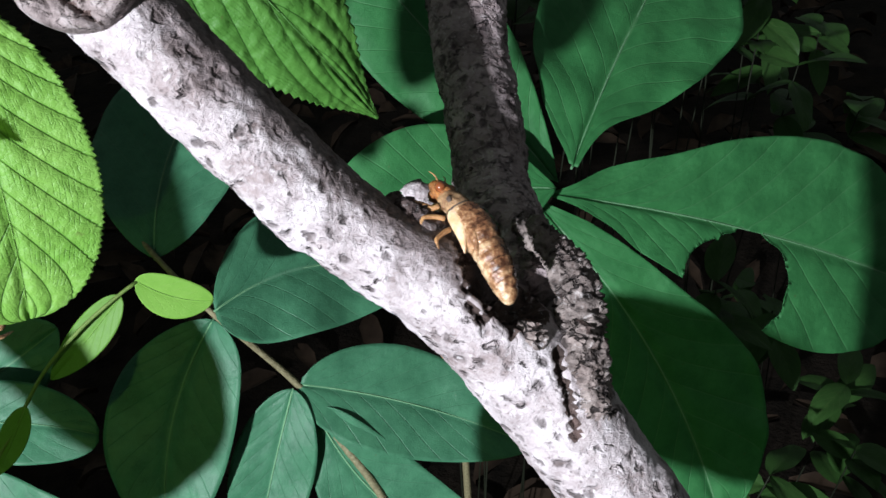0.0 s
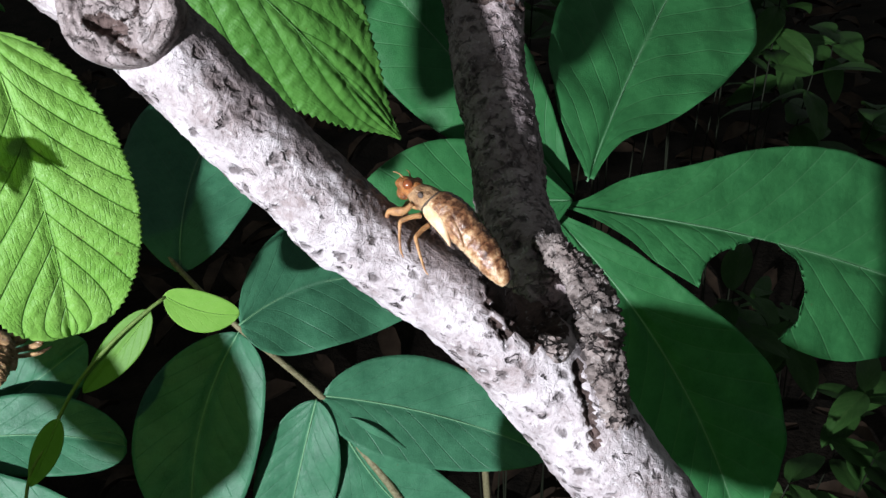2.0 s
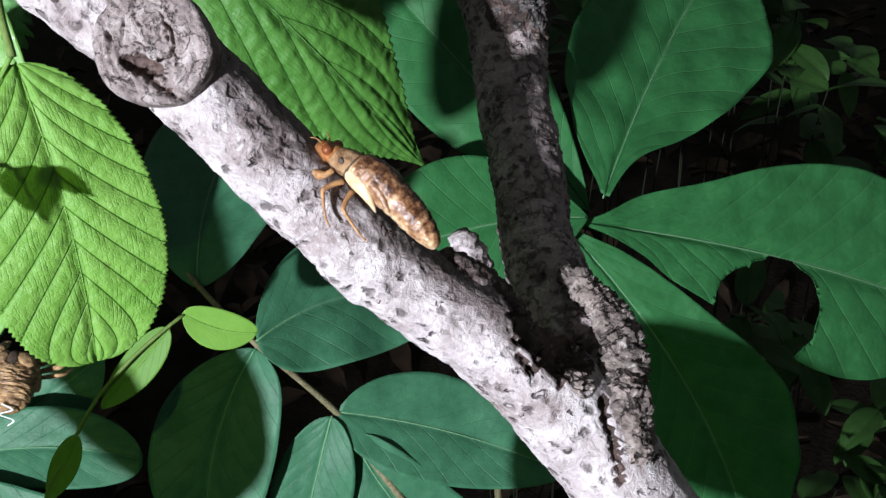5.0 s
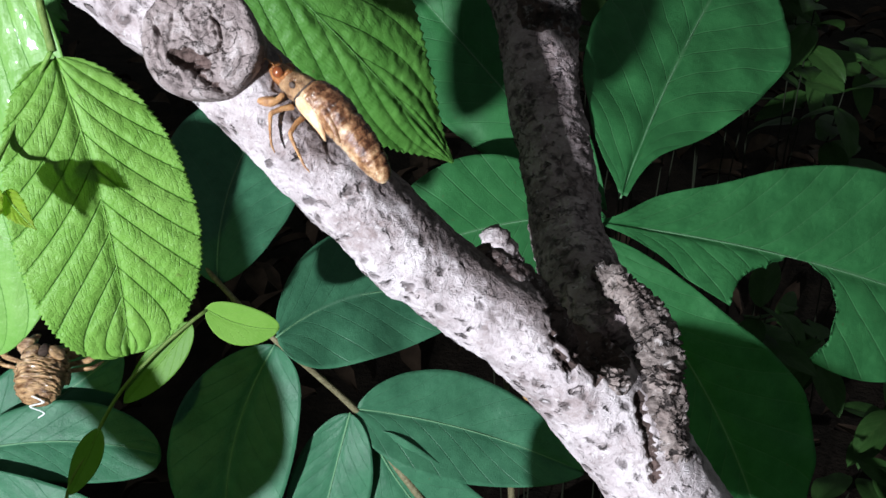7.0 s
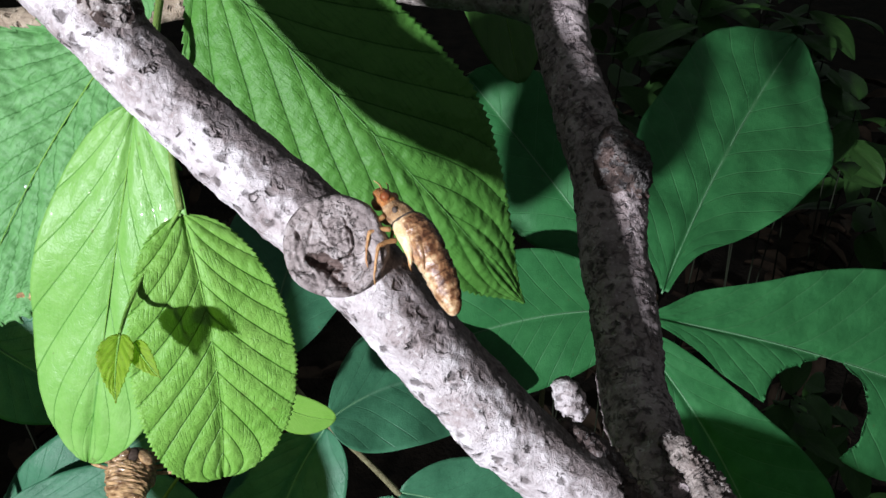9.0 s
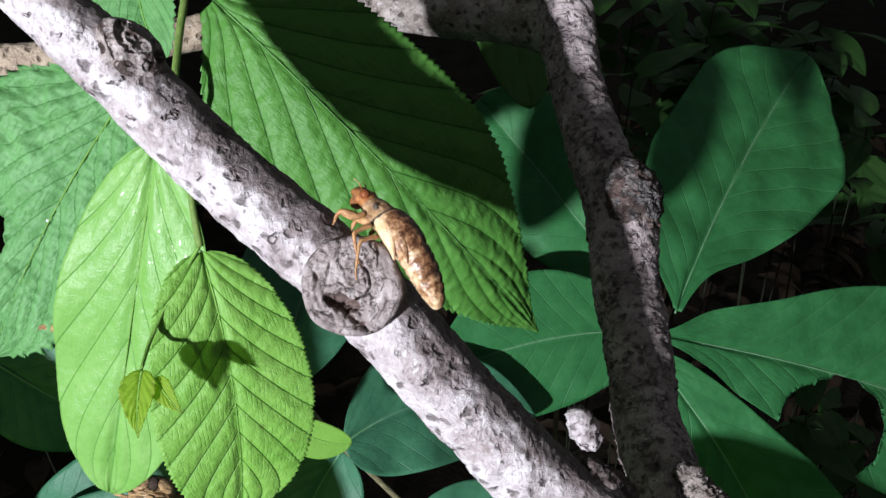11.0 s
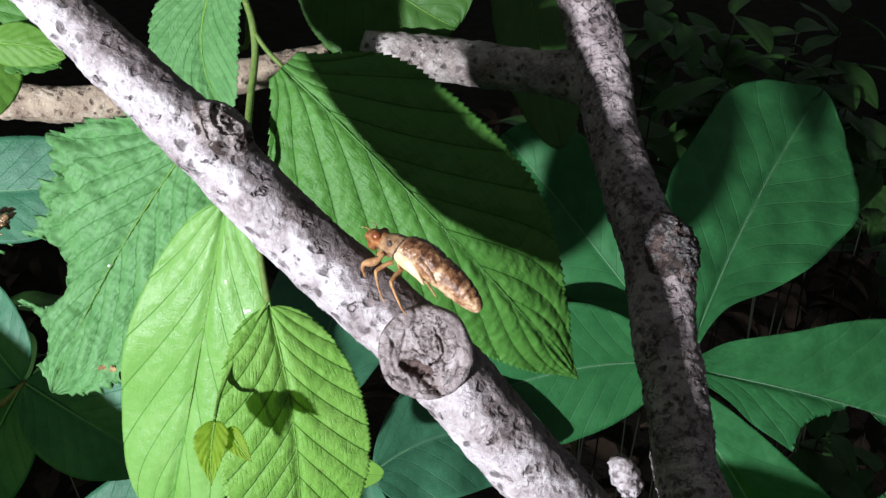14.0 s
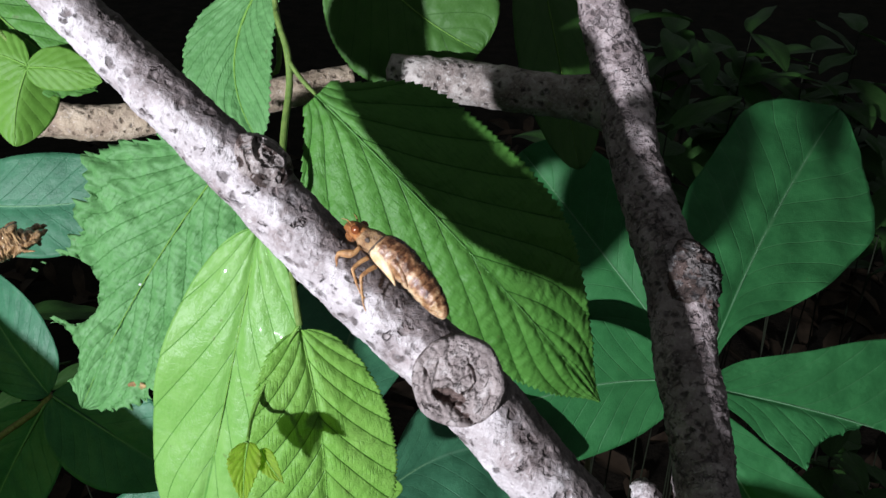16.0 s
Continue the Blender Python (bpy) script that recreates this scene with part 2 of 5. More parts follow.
LEAF_BLUE = leaf_material("blue_green_leaf", (0.072, 0.240, 0.126), (0.030, 0.124, 0.064), (0.13, 0.28, 0.17), 9, 0.30, 0.035, 0.42, relief=0.6, strong=0.2)
LEAF_HICKORY = leaf_material("dark_green_leaf", (0.050, 0.232, 0.072), (0.023, 0.135, 0.040), (0.10, 0.26, 0.11), 11, 0.22, 0.05, 0.5, relief=0.7, strong=0.30)
LEAF_TOOTHED = leaf_material("fresh_green_leaf", (0.225, 0.435, 0.085), (0.14, 0.345, 0.043), (0.32, 0.52, 0.14), 9, 0.30, 0.06, 0.45, 0.0, 1.0, (0.065, 0.20, 0.02), 0.75, ladder=0.15)
LEAF_SMOOTH = leaf_material("glossy_green_leaf", (0.235, 0.445, 0.120), (0.140, 0.345, 0.058), (0.30, 0.51, 0.16), 6, 0.42, 0.034, 0.40, 0.12, 0.7, (0.045, 0.175, 0.022), 0.45, ladder=0.06, strong=0.7)
LEAF_MID = leaf_material("mid_green_leaf", (0.105, 0.280, 0.052), (0.058, 0.190, 0.028), (0.15, 0.33, 0.085), 9, 0.34, 0.042, 0.48, 0.0, 1.0, (0.022, 0.09, 0.012), 0.6, ladder=0.16, glow=0.25, strong=0.85)
# darker copy of the mid green: shade on the upper twig leaves painted in
LEAF_SHADED = leaf_material("shaded_green_leaf", (0.078, 0.195, 0.040), (0.045, 0.130, 0.022), (0.13, 0.26, 0.07), 8, 0.38, 0.03, 0.5, 0.0, 1.0, (0.02, 0.075, 0.009), 0.4)
LEAF_PALE = leaf_material("pale_crumpled_leaf", (0.175, 0.390, 0.145), (0.080, 0.235, 0.066), (0.30, 0.52, 0.24), 9, 0.5, 0.06, 0.5, 0.0, 1.3, (0.06, 0.19, 0.045), 0.6, ladder=0.25)
LEAF_YOUNG = leaf_material("young_leaf", (0.25, 0.49, 0.085), (0.17, 0.39, 0.050), (0.34, 0.54, 0.13), 6, 0.4, 0.05, 0.5, glow=0.3, strong=0.3)
LEAF_VINE = leaf_material("vine_leaf", (0.17, 0.36, 0.060), (0.11, 0.27, 0.036), (0.24, 0.42, 0.10), 6, 0.4, 0.05, 0.5, glow=0.3, strong=0.3)
LEAF_SPRIG = leaf_material("sprig_leaf", (0.34, 0.46, 0.05), (0.24, 0.38, 0.035), (0.40, 0.50, 0.10), 6, 0.4, 0.05, 0.5, glow=0.4, sheer=0.40)
# see-through blue-green for the added unseen leaves, to lighten the shade they cast
LEAF_CASTER = leaf_material("see_through_caster_leaf", (0.072, 0.240, 0.126), (0.030, 0.124, 0.064), (0.13, 0.28, 0.17), 9, 0.30, 0.035, 0.42, strong=0.2, sheer=0.25)
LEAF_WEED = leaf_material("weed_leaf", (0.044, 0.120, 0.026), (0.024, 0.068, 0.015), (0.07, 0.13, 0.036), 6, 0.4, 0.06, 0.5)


def plain_material(name, a, b, scale, rough, spec=0.4, coat=0.0, bump=0.0004, sub=0.0):
    k = Mat(name)
    c = k.coords()
    col = k.ramp(k.noise(c, scale, 5, 0.6), [(0.32, a), (0.68, b)])
    k.bump(k.noise(c, scale * 6, 3, 0.6), 0.6, bump)
    if sub:
        k.p.inputs["Subsurface Weight"].default_value = sub
        k.p.inputs["Subsurface Scale"].default_value = 0.001
        k.p.inputs["Subsurface Radius"].default_value = (1.0, 0.5, 0.2)
    return k.done(col, rough, spec, coat)


STEM_GREEN = plain_material("green_stem", (0.09, 0.17, 0.03), (0.18, 0.26, 0.06), 700, 0.55)
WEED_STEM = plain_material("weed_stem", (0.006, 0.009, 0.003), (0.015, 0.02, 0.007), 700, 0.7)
STEM_WOODY = plain_material("woody_stem", (0.12, 0.10, 0.05), (0.26, 0.24, 0.13), 700, 0.6)
VEIN_PALE = plain_material("pale_vein", (0.11, 0.27, 0.13), (0.17, 0.34, 0.18), 900, 0.5)
VEIN_MID = plain_material("mid_green_vein", (0.05, 0.16, 0.03), (0.10, 0.25, 0.055), 900, 0.5)
VEIN_FRESH = plain_material("fresh_vein", (0.12, 0.28, 0.035), (0.19, 0.36, 0.065), 900, 0.5)


def cuticle_material(name, rings):
    """Mottled insect skin: browner along the back, paler at the hind edge of each ring."""
    k = Mat(name)
    c = k.coords()
    sep = k.t.nodes.new("ShaderNodeSeparateXYZ")
    k.link(c, sep.inputs[0])
    ring = k.math("FRACT", k.math("MULTIPLY", k.math("ADD", sep.outputs[1], 0.0133), 567.4))
    pale = k.math("MULTIPLY", k.math("SUBTRACT", k.step(ring, 0.05, 0.5), 0.6), rings)
    n = k.math("ADD", k.math("MULTIPLY_ADD", k.noise(c, 480, 6, 0.72), 1.22, -0.155), k.math("MULTIPLY", sep.outputs[2], -52.0))
    n = k.math("ADD", n, pale)
    col = k.ramp(n, [(0.22, (0.060, 0.022, 0.010)), (0.36, (0.23, 0.105, 0.048)), (0.48, (0.44, 0.255, 0.130)), (0.62, (0.68, 0.49, 0.30))])
    fleck = k.step(k.noise(c, 1300, 3, 0.6), 0.56, 0.66)
    col = k.mix(k.math("MULTIPLY", fleck, 0.35), col, (0.10, 0.05, 0.03))
    k.bump(k.noise(c, 900, 4, 0.6), 0.7, 0.0006)
    k.p.inputs["Subsurface Weight"].default_value = 0.06
    k.p.inputs["Subsurface Scale"].default_value = 0.0008
    return k.done(col, 0.22, 0.6, 0.5)


AMBER = cuticle_material("amber_cuticle", 0.05)
HUMP = cuticle_material("tan_cuticle", 0.0)
RUSSET = plain_material("russet_cuticle", (0.14, 0.042, 0.013), (0.56, 0.23, 0.07), 620, 0.3, 0.5, 0.25, 0.0009, 0.1)
SHIELD = plain_material("mottled_shield", (0.16, 0.065, 0.025), (0.60, 0.38, 0.20), 620, 0.3, 0.5, 0.3, 0.0010, 0.05)
CREAM = plain_material("cream_cuticle", (0.60, 0.34, 0.15), (0.88, 0.68, 0.46), 420, 0.24, 0.5, 0.4, 0.0003, 0.2)
LEG_TAN = plain_material("tan_leg", (0.22, 0.085, 0.032), (0.60, 0.33, 0.14), 600, 0.36, 0.5, 0.2, 0.0004, 0.1)
EYE_DARK = plain_material("dark_spot", (0.03, 0.018, 0.012), (0.10, 0.07, 0.055), 900, 0.6, 0.3, 0.0, 0.0)
EYE_RUSSET = plain_material("russet_eye", (0.14, 0.035, 0.012), (0.30, 0.09, 0.03), 900, 0.18, 0.6, 0.5, 0.0)
SHELL = plain_material("shed_shell", (0.10, 0.040, 0.015), (0.66, 0.42, 0.21), 640, 0.16, 0.7, 0.7, 0.0009)
FOAM = plain_material("white_froth", (0.6, 0.66, 0.62), (0.8, 0.84, 0.82), 900, 0.2, 0.5, 0.3, 0.0)
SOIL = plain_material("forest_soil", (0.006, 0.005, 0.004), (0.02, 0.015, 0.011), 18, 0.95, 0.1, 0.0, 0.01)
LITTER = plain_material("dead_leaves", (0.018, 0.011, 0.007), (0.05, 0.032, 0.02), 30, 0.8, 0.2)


# ---- helpers for shapes ----
def mesh_object(name, verts, faces, material, smooth=True, uvs=None):
    me = bpy.data.meshes.new(name)
    me.from_pydata([tuple(v) for v in verts], [], faces)
    me.materials.append(material)
    if smooth:
        me.polygons.foreach_set("use_smooth", [True] * len(me.polygons))
    if uvs is not None:
        layer = me.uv_layers.new(name="UVMap")
        idx = np.zeros(len(me.loops), dtype=np.int32)
        me.loops.foreach_get("vertex_index", idx)
        layer.data.foreach_set("uv", np.asarray(uvs, dtype=np.float32)[idx].ravel())
    me.update()
    return new(name, me)


def thing(name, at, label, category, group="", kind=""):
    ob = new(name)
    ob.empty_display_size = 0.01
    ob.location = at
    return tagged(ob, label, category, group, kind)


def under(ob, parent, world=None, label=""):
    """Make ob a part of parent; its mesh is given in world space, or by the pose world."""
    origin = Vector((0, 0, 0))
    p = parent
    while p is not None:
        origin += p.location
        p = p.parent
    ob.parent = parent
    ob.matrix_basis = Matrix.Translation(-origin) @ (world if world is not None else Matrix.Identity(4))
    return tagged(ob, label)


def spline(points, step):
    """Catmull-Rom through rows of x, y, z, r; samples about step apart."""
    p = np.array(points, float)
    p = np.vstack([2 * p[0] - p[1], p, 2 * p[-1] - p[-2]])
    out = []
    for k in range(1, len(p) - 2):
        n = max(2, int(np.linalg.norm(p[k + 1, :3] - p[k, :3]) / step))
        t = np.linspace(0, 1, n, endpoint=False)[:, None]
        a, b, c, d = p[k - 1], p[k], p[k + 1], p[k + 2]
        out.append(0.5 * (2 * b + (c - a) * t + (2 * a - 5 * b + 4 * c - d) * t**2 + (3 * b - a - 3 * c + d) * t**3))
    out.append(p[-2][None])
    return np.vstack(out)


def tube(name, points, material, step, seg, relief=0.0, freq=300.0, cap=True, dents=(), crack=0.0, inner=None):
    """A round limb along points of x, y, z, r, with a knobbly skin. dents: (place, radius, depth), negative depth for a lump."""
    s = spline(points, step)
    c, r = s[:, :3], s[:, 3]
    tan = np.gradient(c, axis=0)
    tan /= np.linalg.norm(tan, axis=1)[:, None]
    ref = np.array([0.0, -0.8, 0.6])
    ring = []
    for k in range(len(c)):
        ref = ref - tan[k] * (ref @ tan[k])
        ref /= np.linalg.norm(ref)
        ring.append((ref.copy(), np.cross(tan[k], ref)))
    ang = np.linspace(0, 2 * np.pi, seg, endpoint=False)
    verts, deep = [], []
    for k in range(len(c)):
        u, w = ring[k]
        dirs = np.cos(ang)[:, None] * u + np.sin(ang)[:, None] * w
        base = c[k] + dirs * r[k]
        off, sunk = np.zeros(seg), np.zeros(seg)
        if relief:
            for j in range(seg):
                v = Vector(base[j])
                n1 = noise.noise(v * freq)
                n2 = noise.noise(v * freq * 3.1 + Vector((7, 3, 1)))
                o = relief * (1.2 * n1 + 0.55 * n2 + 0.3 * noise.noise(v * freq * 7.3))
                if crack:
                    q = Vector((v @ Vector(u), v @ Vector(w), 0)) * freq * 0.9 + Vector(tan[k]) * (k * step * freq * 0.25)
                    o -= crack * max(0.0, 0.25 - abs(noise.noise(q))) * 4
                off[j] = o
        for place, radius, depth in dents:
            d = np.linalg.norm(base - np.array(place), axis=1) / radius
            if depth > 0 and d.min() < 1.5:
                d *= np.array([1 + 0.30 * noise.noise(Vector(b) * 330) + 0.16 * noise.noise(Vector(b) * 1100) for b in base])
                sunk = np.maximum(sunk, depth * np.clip((1 - d) * 4, 0, 1) * (1 + 0.0 * d))
            else:
                off -= depth * np.clip(1.25 - 1.25 * d**3, 0, 1)
        if sunk.max() > 0:
            sunk *= np.array([1 + 0.30 * noise.noise(Vector(b) * 600) for b in base])
        off -= np.minimum(sunk, r[k] * 0.85)
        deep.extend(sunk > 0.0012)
        verts.append(base + dirs * off[:, None])
    verts = list(np.vstack(verts))
    faces = []
    n = len(c)
    for k in range(n - 1):
        for j in range(seg):
            j2 = (j + 1) % seg
            faces.append((k * seg + j, k * seg + j2, (k + 1) * seg + j2, (k + 1) * seg + j))
    if cap:
        for k, flip in ((0, True), (n - 1, False)):
            verts.append(c[k] + tan[k] * (r[k] * (0.25 if not flip else -0.25)))
            q = len(verts) - 1
            for j in range(seg):
                j2 = (j + 1) % seg
                faces.append((k * seg + j2, k * seg + j, q) if flip else (k * seg + j, k * seg + j2, q))
    ob = mesh_object(name, verts, faces, material)
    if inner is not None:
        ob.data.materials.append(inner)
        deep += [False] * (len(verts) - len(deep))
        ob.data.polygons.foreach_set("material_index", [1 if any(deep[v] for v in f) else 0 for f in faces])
    return ob


def blob(name, material, centre, radii, turn=None, nu=24, nv=16, shape=None):
    """A rounded body; shape(u, v, p) may move its points. Local space."""
    verts, faces = [], []
    for i in range(nv + 1):
        th = math.pi * i / nv
        for j in range(nu):
            ph = 2 * math.pi * j / nu
            p = Vector((radii[0] * math.sin(th) * math.cos(ph), radii[1] * math.cos(th), radii[2] * math.sin(th) * math.sin(ph)))
            if shape:
                p = shape(math.cos(th), ph, p)
            if turn is not None:
                p = turn @ p
            verts.append(p + Vector(centre))
    for i in range(nv):
        for j in range(nu):
            j2 = (j + 1) % nu
            faces.append((i * nu + j, (i + 1) * nu + j, (i + 1) * nu + j2, i * nu + j2))
    return mesh_object(name, verts, faces, material)


def leaf_frame(base, tip, normal):
    base, tip = Vector(base), Vector(tip)
    y = (tip - base).normalized()
    z = Vector(normal)
    z = (z - y * z.dot(y)).normalized()
    x = y.cross(z)
    m = Matrix((x, y, z)).transposed().to_4x4()
    m.translation = base
    return m, (tip - base).length


def outline(widths, s):
    """A smooth curve through even steps of widths, at s from 0 to 1."""
    n = len(widths) - 1
    k = min(int(s * n), n - 1)
    f = s * n - k
    a, b, c, d = (widths[min(max(i, 0), n)] for i in (k - 1, k, k + 1, k + 2))
    return max(0.2, b + 0.5 * f * (c - a + f * (2 * a - 5 * b + 4 * c - d + f * (3 * (b - c) + d - a))))


def leaf_blade(name, length, width, material, a=0.9, b=0.9, nu=24, nv=48, pleat=0.0, veins=10, sweep=0.3, tooth=0.0, teeth=40, fold=0.0, arch=0.0, curl=0.0, wave=0.0, seed=1, bites=(), bend=0.0, ragged=0.0, drip=0.0, crumple=0.0, left=None, right=None):
    """A blade in its own space: base at 0, tip along y, upper face to z. bend: sideways bow of the midrib.
    left, right: half widths in millimetres at even steps from base to tip, in place of a and b."""
    top = (a / (a + b)) ** a * (b / (a + b)) ** b
    verts, uvs, faces = [], [], []
    for i in range(nv + 1):
        s = 0.004 + 0.992 * i / nv
        q = min(s / (1 - 0.08 * drip), 1.0)
        half = width / 2 * max((q**a * (1 - q) ** b) / top, drip * 0.5 * (1 - s) * min(1.0, s * 3))
        for j in range(nu + 1):
            v = 2 * j / nu - 1
            e = abs(v)
            if left:
                half = outline(left if v < 0 else right, s) * 0.001
            g = veins * (s - sweep * e * (1.25 - 0.25 * e))
            saw = (s * teeth) % 1.0
            ext = 1.0
            if ragged:
                ext += ragged * e**3 * (noise.noise(Vector((s * 9 + seed, 3.0 * (1 if v > 0 else -1), 0.5))) + 0.55 * noise.noise(Vector((s * 31 + seed, 3.0 * (1 if v > 0 else -1), 1.5))))
            x = v * half * ext + (1 if v > 0 else -1) * e**7 * tooth * saw * min(1.0, half / (0.15 * width))
            y = s * length
            nz = noise.noise(Vector((x * 40 + seed * 3.1, y * 40, seed)))
            z = fold * e * half + arch * length * 4 * s * (1 - s) + curl * length * s**3
            z += wave * nz * (0.3 + e)
            if crumple:
                z += crumple * (0.4 + e) * (noise.noise(Vector((x * 130, y * 130, seed))) + 0.5 * noise.noise(Vector((x * 300, y * 300, seed))))
            if pleat:
                z += pleat * (abs(math.sin(math.pi * g)) ** 0.55 - 0.5) * min(1.0, e * 5) * min(1.0, half / (width * 0.25))
                z += pleat * 0.45 * noise.noise(Vector((x * 520, y * 520, seed)))
            z -= 0.02 * width * math.exp(-((e / 0.08) ** 2))
            x += bend * length * 4 * s * (1 - s)
            verts.append([x, y, z])
            uvs.append((j / nu, s))
    gone = set()
    for bx, by, br in bites:
        for k, p in enumerate(verts):
            d = math.hypot(p[0] - bx, p[1] - by)
            rr = br * (1 + 0.10 * noise.noise(Vector((p[0] * 90, p[1] * 90, 3))))
            if d < rr * 0.93:
                gone.add(k)
            elif d < rr * 1.07:
                f = rr / d
                p[0], p[1] = bx + (p[0] - bx) * f, by + (p[1] - by) * f
    w = nu + 1
    for i in range(nv):
        for j in range(nu):
            f = (i * w + j, i * w + j + 1, (i + 1) * w + j + 1, (i + 1) * w + j)
            if not gone.intersection(f):
                faces.append(f)
    if gone:
        used = sorted({k for f in faces for k in f})
        at = {k: n for n, k in enumerate(used)}
        verts, uvs = [verts[k] for k in used], [uvs[k] for k in used]
        faces = [tuple(at[k] for k in f) for f in faces]
    ob = mesh_object(name, verts, faces, material, uvs=uvs)
    solid = ob.modifiers.new("thickness", "SOLIDIFY")
    solid.thickness, solid.offset = 0.00018, -1
    return ob


def midrib(parent, length, width, material, r, arch=0.0, curl=0.0, bend=0.0, reach=0.97):
    pts = []
    for k in range(13):
        s = reach * k / 12
        z = arch * length * 4 * s * (1 - s) + curl * length * s**3 - 0.02 * width + r * 0.35
        pts.append((bend * length * 4 * s * (1 - s), s * length, z, r * (1 - 0.75 * s)))
    ob = tube("midrib", pts, material, length / 16, 6)
    ob.parent = parent
    return ob


def leaf(parent, name, base, tip, normal, width, material, vein=None, rib=0.0004, label="", **shape):
    m, length = leaf_frame(base, tip, normal)
    ob = leaf_blade(name, length, width, material, **shape)
    under(ob, parent, m, label)
    if vein is not None:
        midrib(ob, length, width, vein, rib, shape.get("arch", 0.0), shape.get("curl", 0.0), shape.get("bend", 0.0))
    return ob


# ---- ground ----
def ground_sheet():
    n, verts, faces = 60, [], []
    for i in range(n + 1):
        for j in range(n + 1):
            u, v = 2 * i / n - 1, 2 * j / n - 1
            x, y = 0.15 + 60 * u * abs(u) ** 1.6, 0.8 + 60 * v * abs(v) ** 1.6
            verts.append((x, y, 0.02 * noise.noise(Vector((x * 3, y * 3, 0)))))
    for i in range(n):
        for j in range(n):
            q = i * (n + 1) + j
            faces.append((q, q + n + 1, q + n + 2, q + 1))
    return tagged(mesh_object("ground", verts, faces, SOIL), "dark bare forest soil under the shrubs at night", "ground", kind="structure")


ground_sheet()


def leaf_litter():
    rng = random.Random(4)
    verts, faces = [], []
    for _ in range(900):
        x, y = rng.uniform(-1.2, 1.8), rng.uniform(0.2, 2.6)
        z = 0.03 + rng.uniform(0, 0.02)
        ln, wd, turn = rng.uniform(0.05, 0.12), rng.uniform(0.025, 0.05), rng.uniform(0, 6.28)
        m = Matrix.Translation((x, y, z)) @ Euler((rng.uniform(-0.5, 0.5), rng.uniform(-0.5, 0.5), turn)).to_matrix().to_4x4()
        q = len(verts)
        for s in (0.0, 0.3, 0.65, 1.0):
            h = wd / 2 * math.sin(math.pi * (0.06 + 0.9 * s))
            for e in (-1, 0, 1):
                verts.append(m @ Vector((e * h, s * ln, 0.01 * abs(e) + 0.015 * math.sin(3 * s))))
        for k in range(3):
            for e in range(2):
                faces.append((q + 3 * k + e, q + 3 * k + e + 1, q + 3 * k + e + 4, q + 3 * k + e + 3))
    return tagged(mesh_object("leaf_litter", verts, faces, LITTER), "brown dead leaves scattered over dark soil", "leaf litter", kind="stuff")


leaf_litter()


# ---- the forked branch ----
LIMB = [(-0.2300, 0.2050, 1.1050, 0.0042), (-0.1800, 0.1860, 1.0570, 0.0047), (-0.1414, 0.1744, 1.0216, 0.0050), (-0.1177, 0.1682, 1.0002, 0.0058), (-0.1000, 0.1638, 0.9840, 0.0067), (-0.0834, 0.1584, 0.9684, 0.0070), (-0.0588, 0.1513, 0.9484, 0.0078), (-0.0385, 0.1465, 0.9250, 0.0079), (-0.0217, 0.1440, 0.9069, 0.0079), (-0.0051, 0.1405, 0.8949, 0.0091), (0.0086, 0.1378, 0.8787, 0.0104), (0.0214, 0.1314, 0.8607, 0.0101), (0.0335, 0.1258, 0.8419, 0.0101), (0.0560, 0.1200, 0.7800, 0.0108)]
TRUNK = [(0.0550, 0.1202, 0.7830, 0.0116), (0.0900, 0.1300, 0.6200, 0.0125), (0.1100, 0.1500, 0.4000, 0.0140), (0.1150, 0.1600, 0.2000, 0.0160), (0.1150, 0.1600, -0.0300, 0.0200)]
POST = [(-0.0400, 0.3970, 1.0754, 0.0067), (-0.0235, 0.3432, 1.0014, 0.0074), (-0.0195, 0.3279, 0.9814, 0.0080), (-0.0116, 0.3131, 0.9600, 0.0096), (-0.0074, 0.2847, 0.9407, 0.0085), (-0.0024, 0.2561, 0.9288, 0.0087), (0.0027, 0.2347, 0.9195, 0.0098), (0.0030, 0.2170, 0.9080, 0.0090), (0.0048, 0.2031, 0.9008, 0.0086), (0.0056, 0.1853, 0.8913, 0.0083), (0.0074, 0.1687, 0.8877, 0.0085), (0.0112, 0.1513, 0.8844, 0.0080)]
SIDE = [(-0.0078, 0.3076, 0.9498, 0.0115), (-0.0150, 0.3107, 0.9501, 0.0102), (-0.0299, 0.3141, 0.9502, 0.0077), (-0.0499, 0.3157, 0.9518, 0.0078), (-0.0702, 0.3176, 0.9538, 0.0076), (-0.0927, 0.3181, 0.9565, 0.0060)]
CRACK = [(0.0124, 0.1326, 0.8872), (0.0129, 0.1310, 0.8852), (0.0133, 0.1300, 0.8836), (0.0139, 0.1292, 0.8819), (0.0143, 0.1283, 0.8802), (0.0148, 0.1275, 0.8786), (0.0151, 0.1266, 0.8766), (0.0154, 0.1257, 0.8745)]
COLLAR = [(0.0088, 0.1593, 0.8974, 0.0025), (0.0138, 0.1518, 0.8963, 0.0036), (0.0170, 0.1447, 0.8935, 0.0042), (0.0174, 0.1391, 0.8885, 0.0046), (0.0174, 0.1335, 0.8800, 0.0048), (0.0205, 0.1310, 0.8690, 0.0044), (0.0262, 0.1300, 0.8550, 0.0030)]
STUB = [(-0.0073, 0.1856, 0.8811, 0.0036), (-0.0105, 0.1838, 0.8886, 0.0034), (-0.0120, 0.1840, 0.8918, 0.0020)]


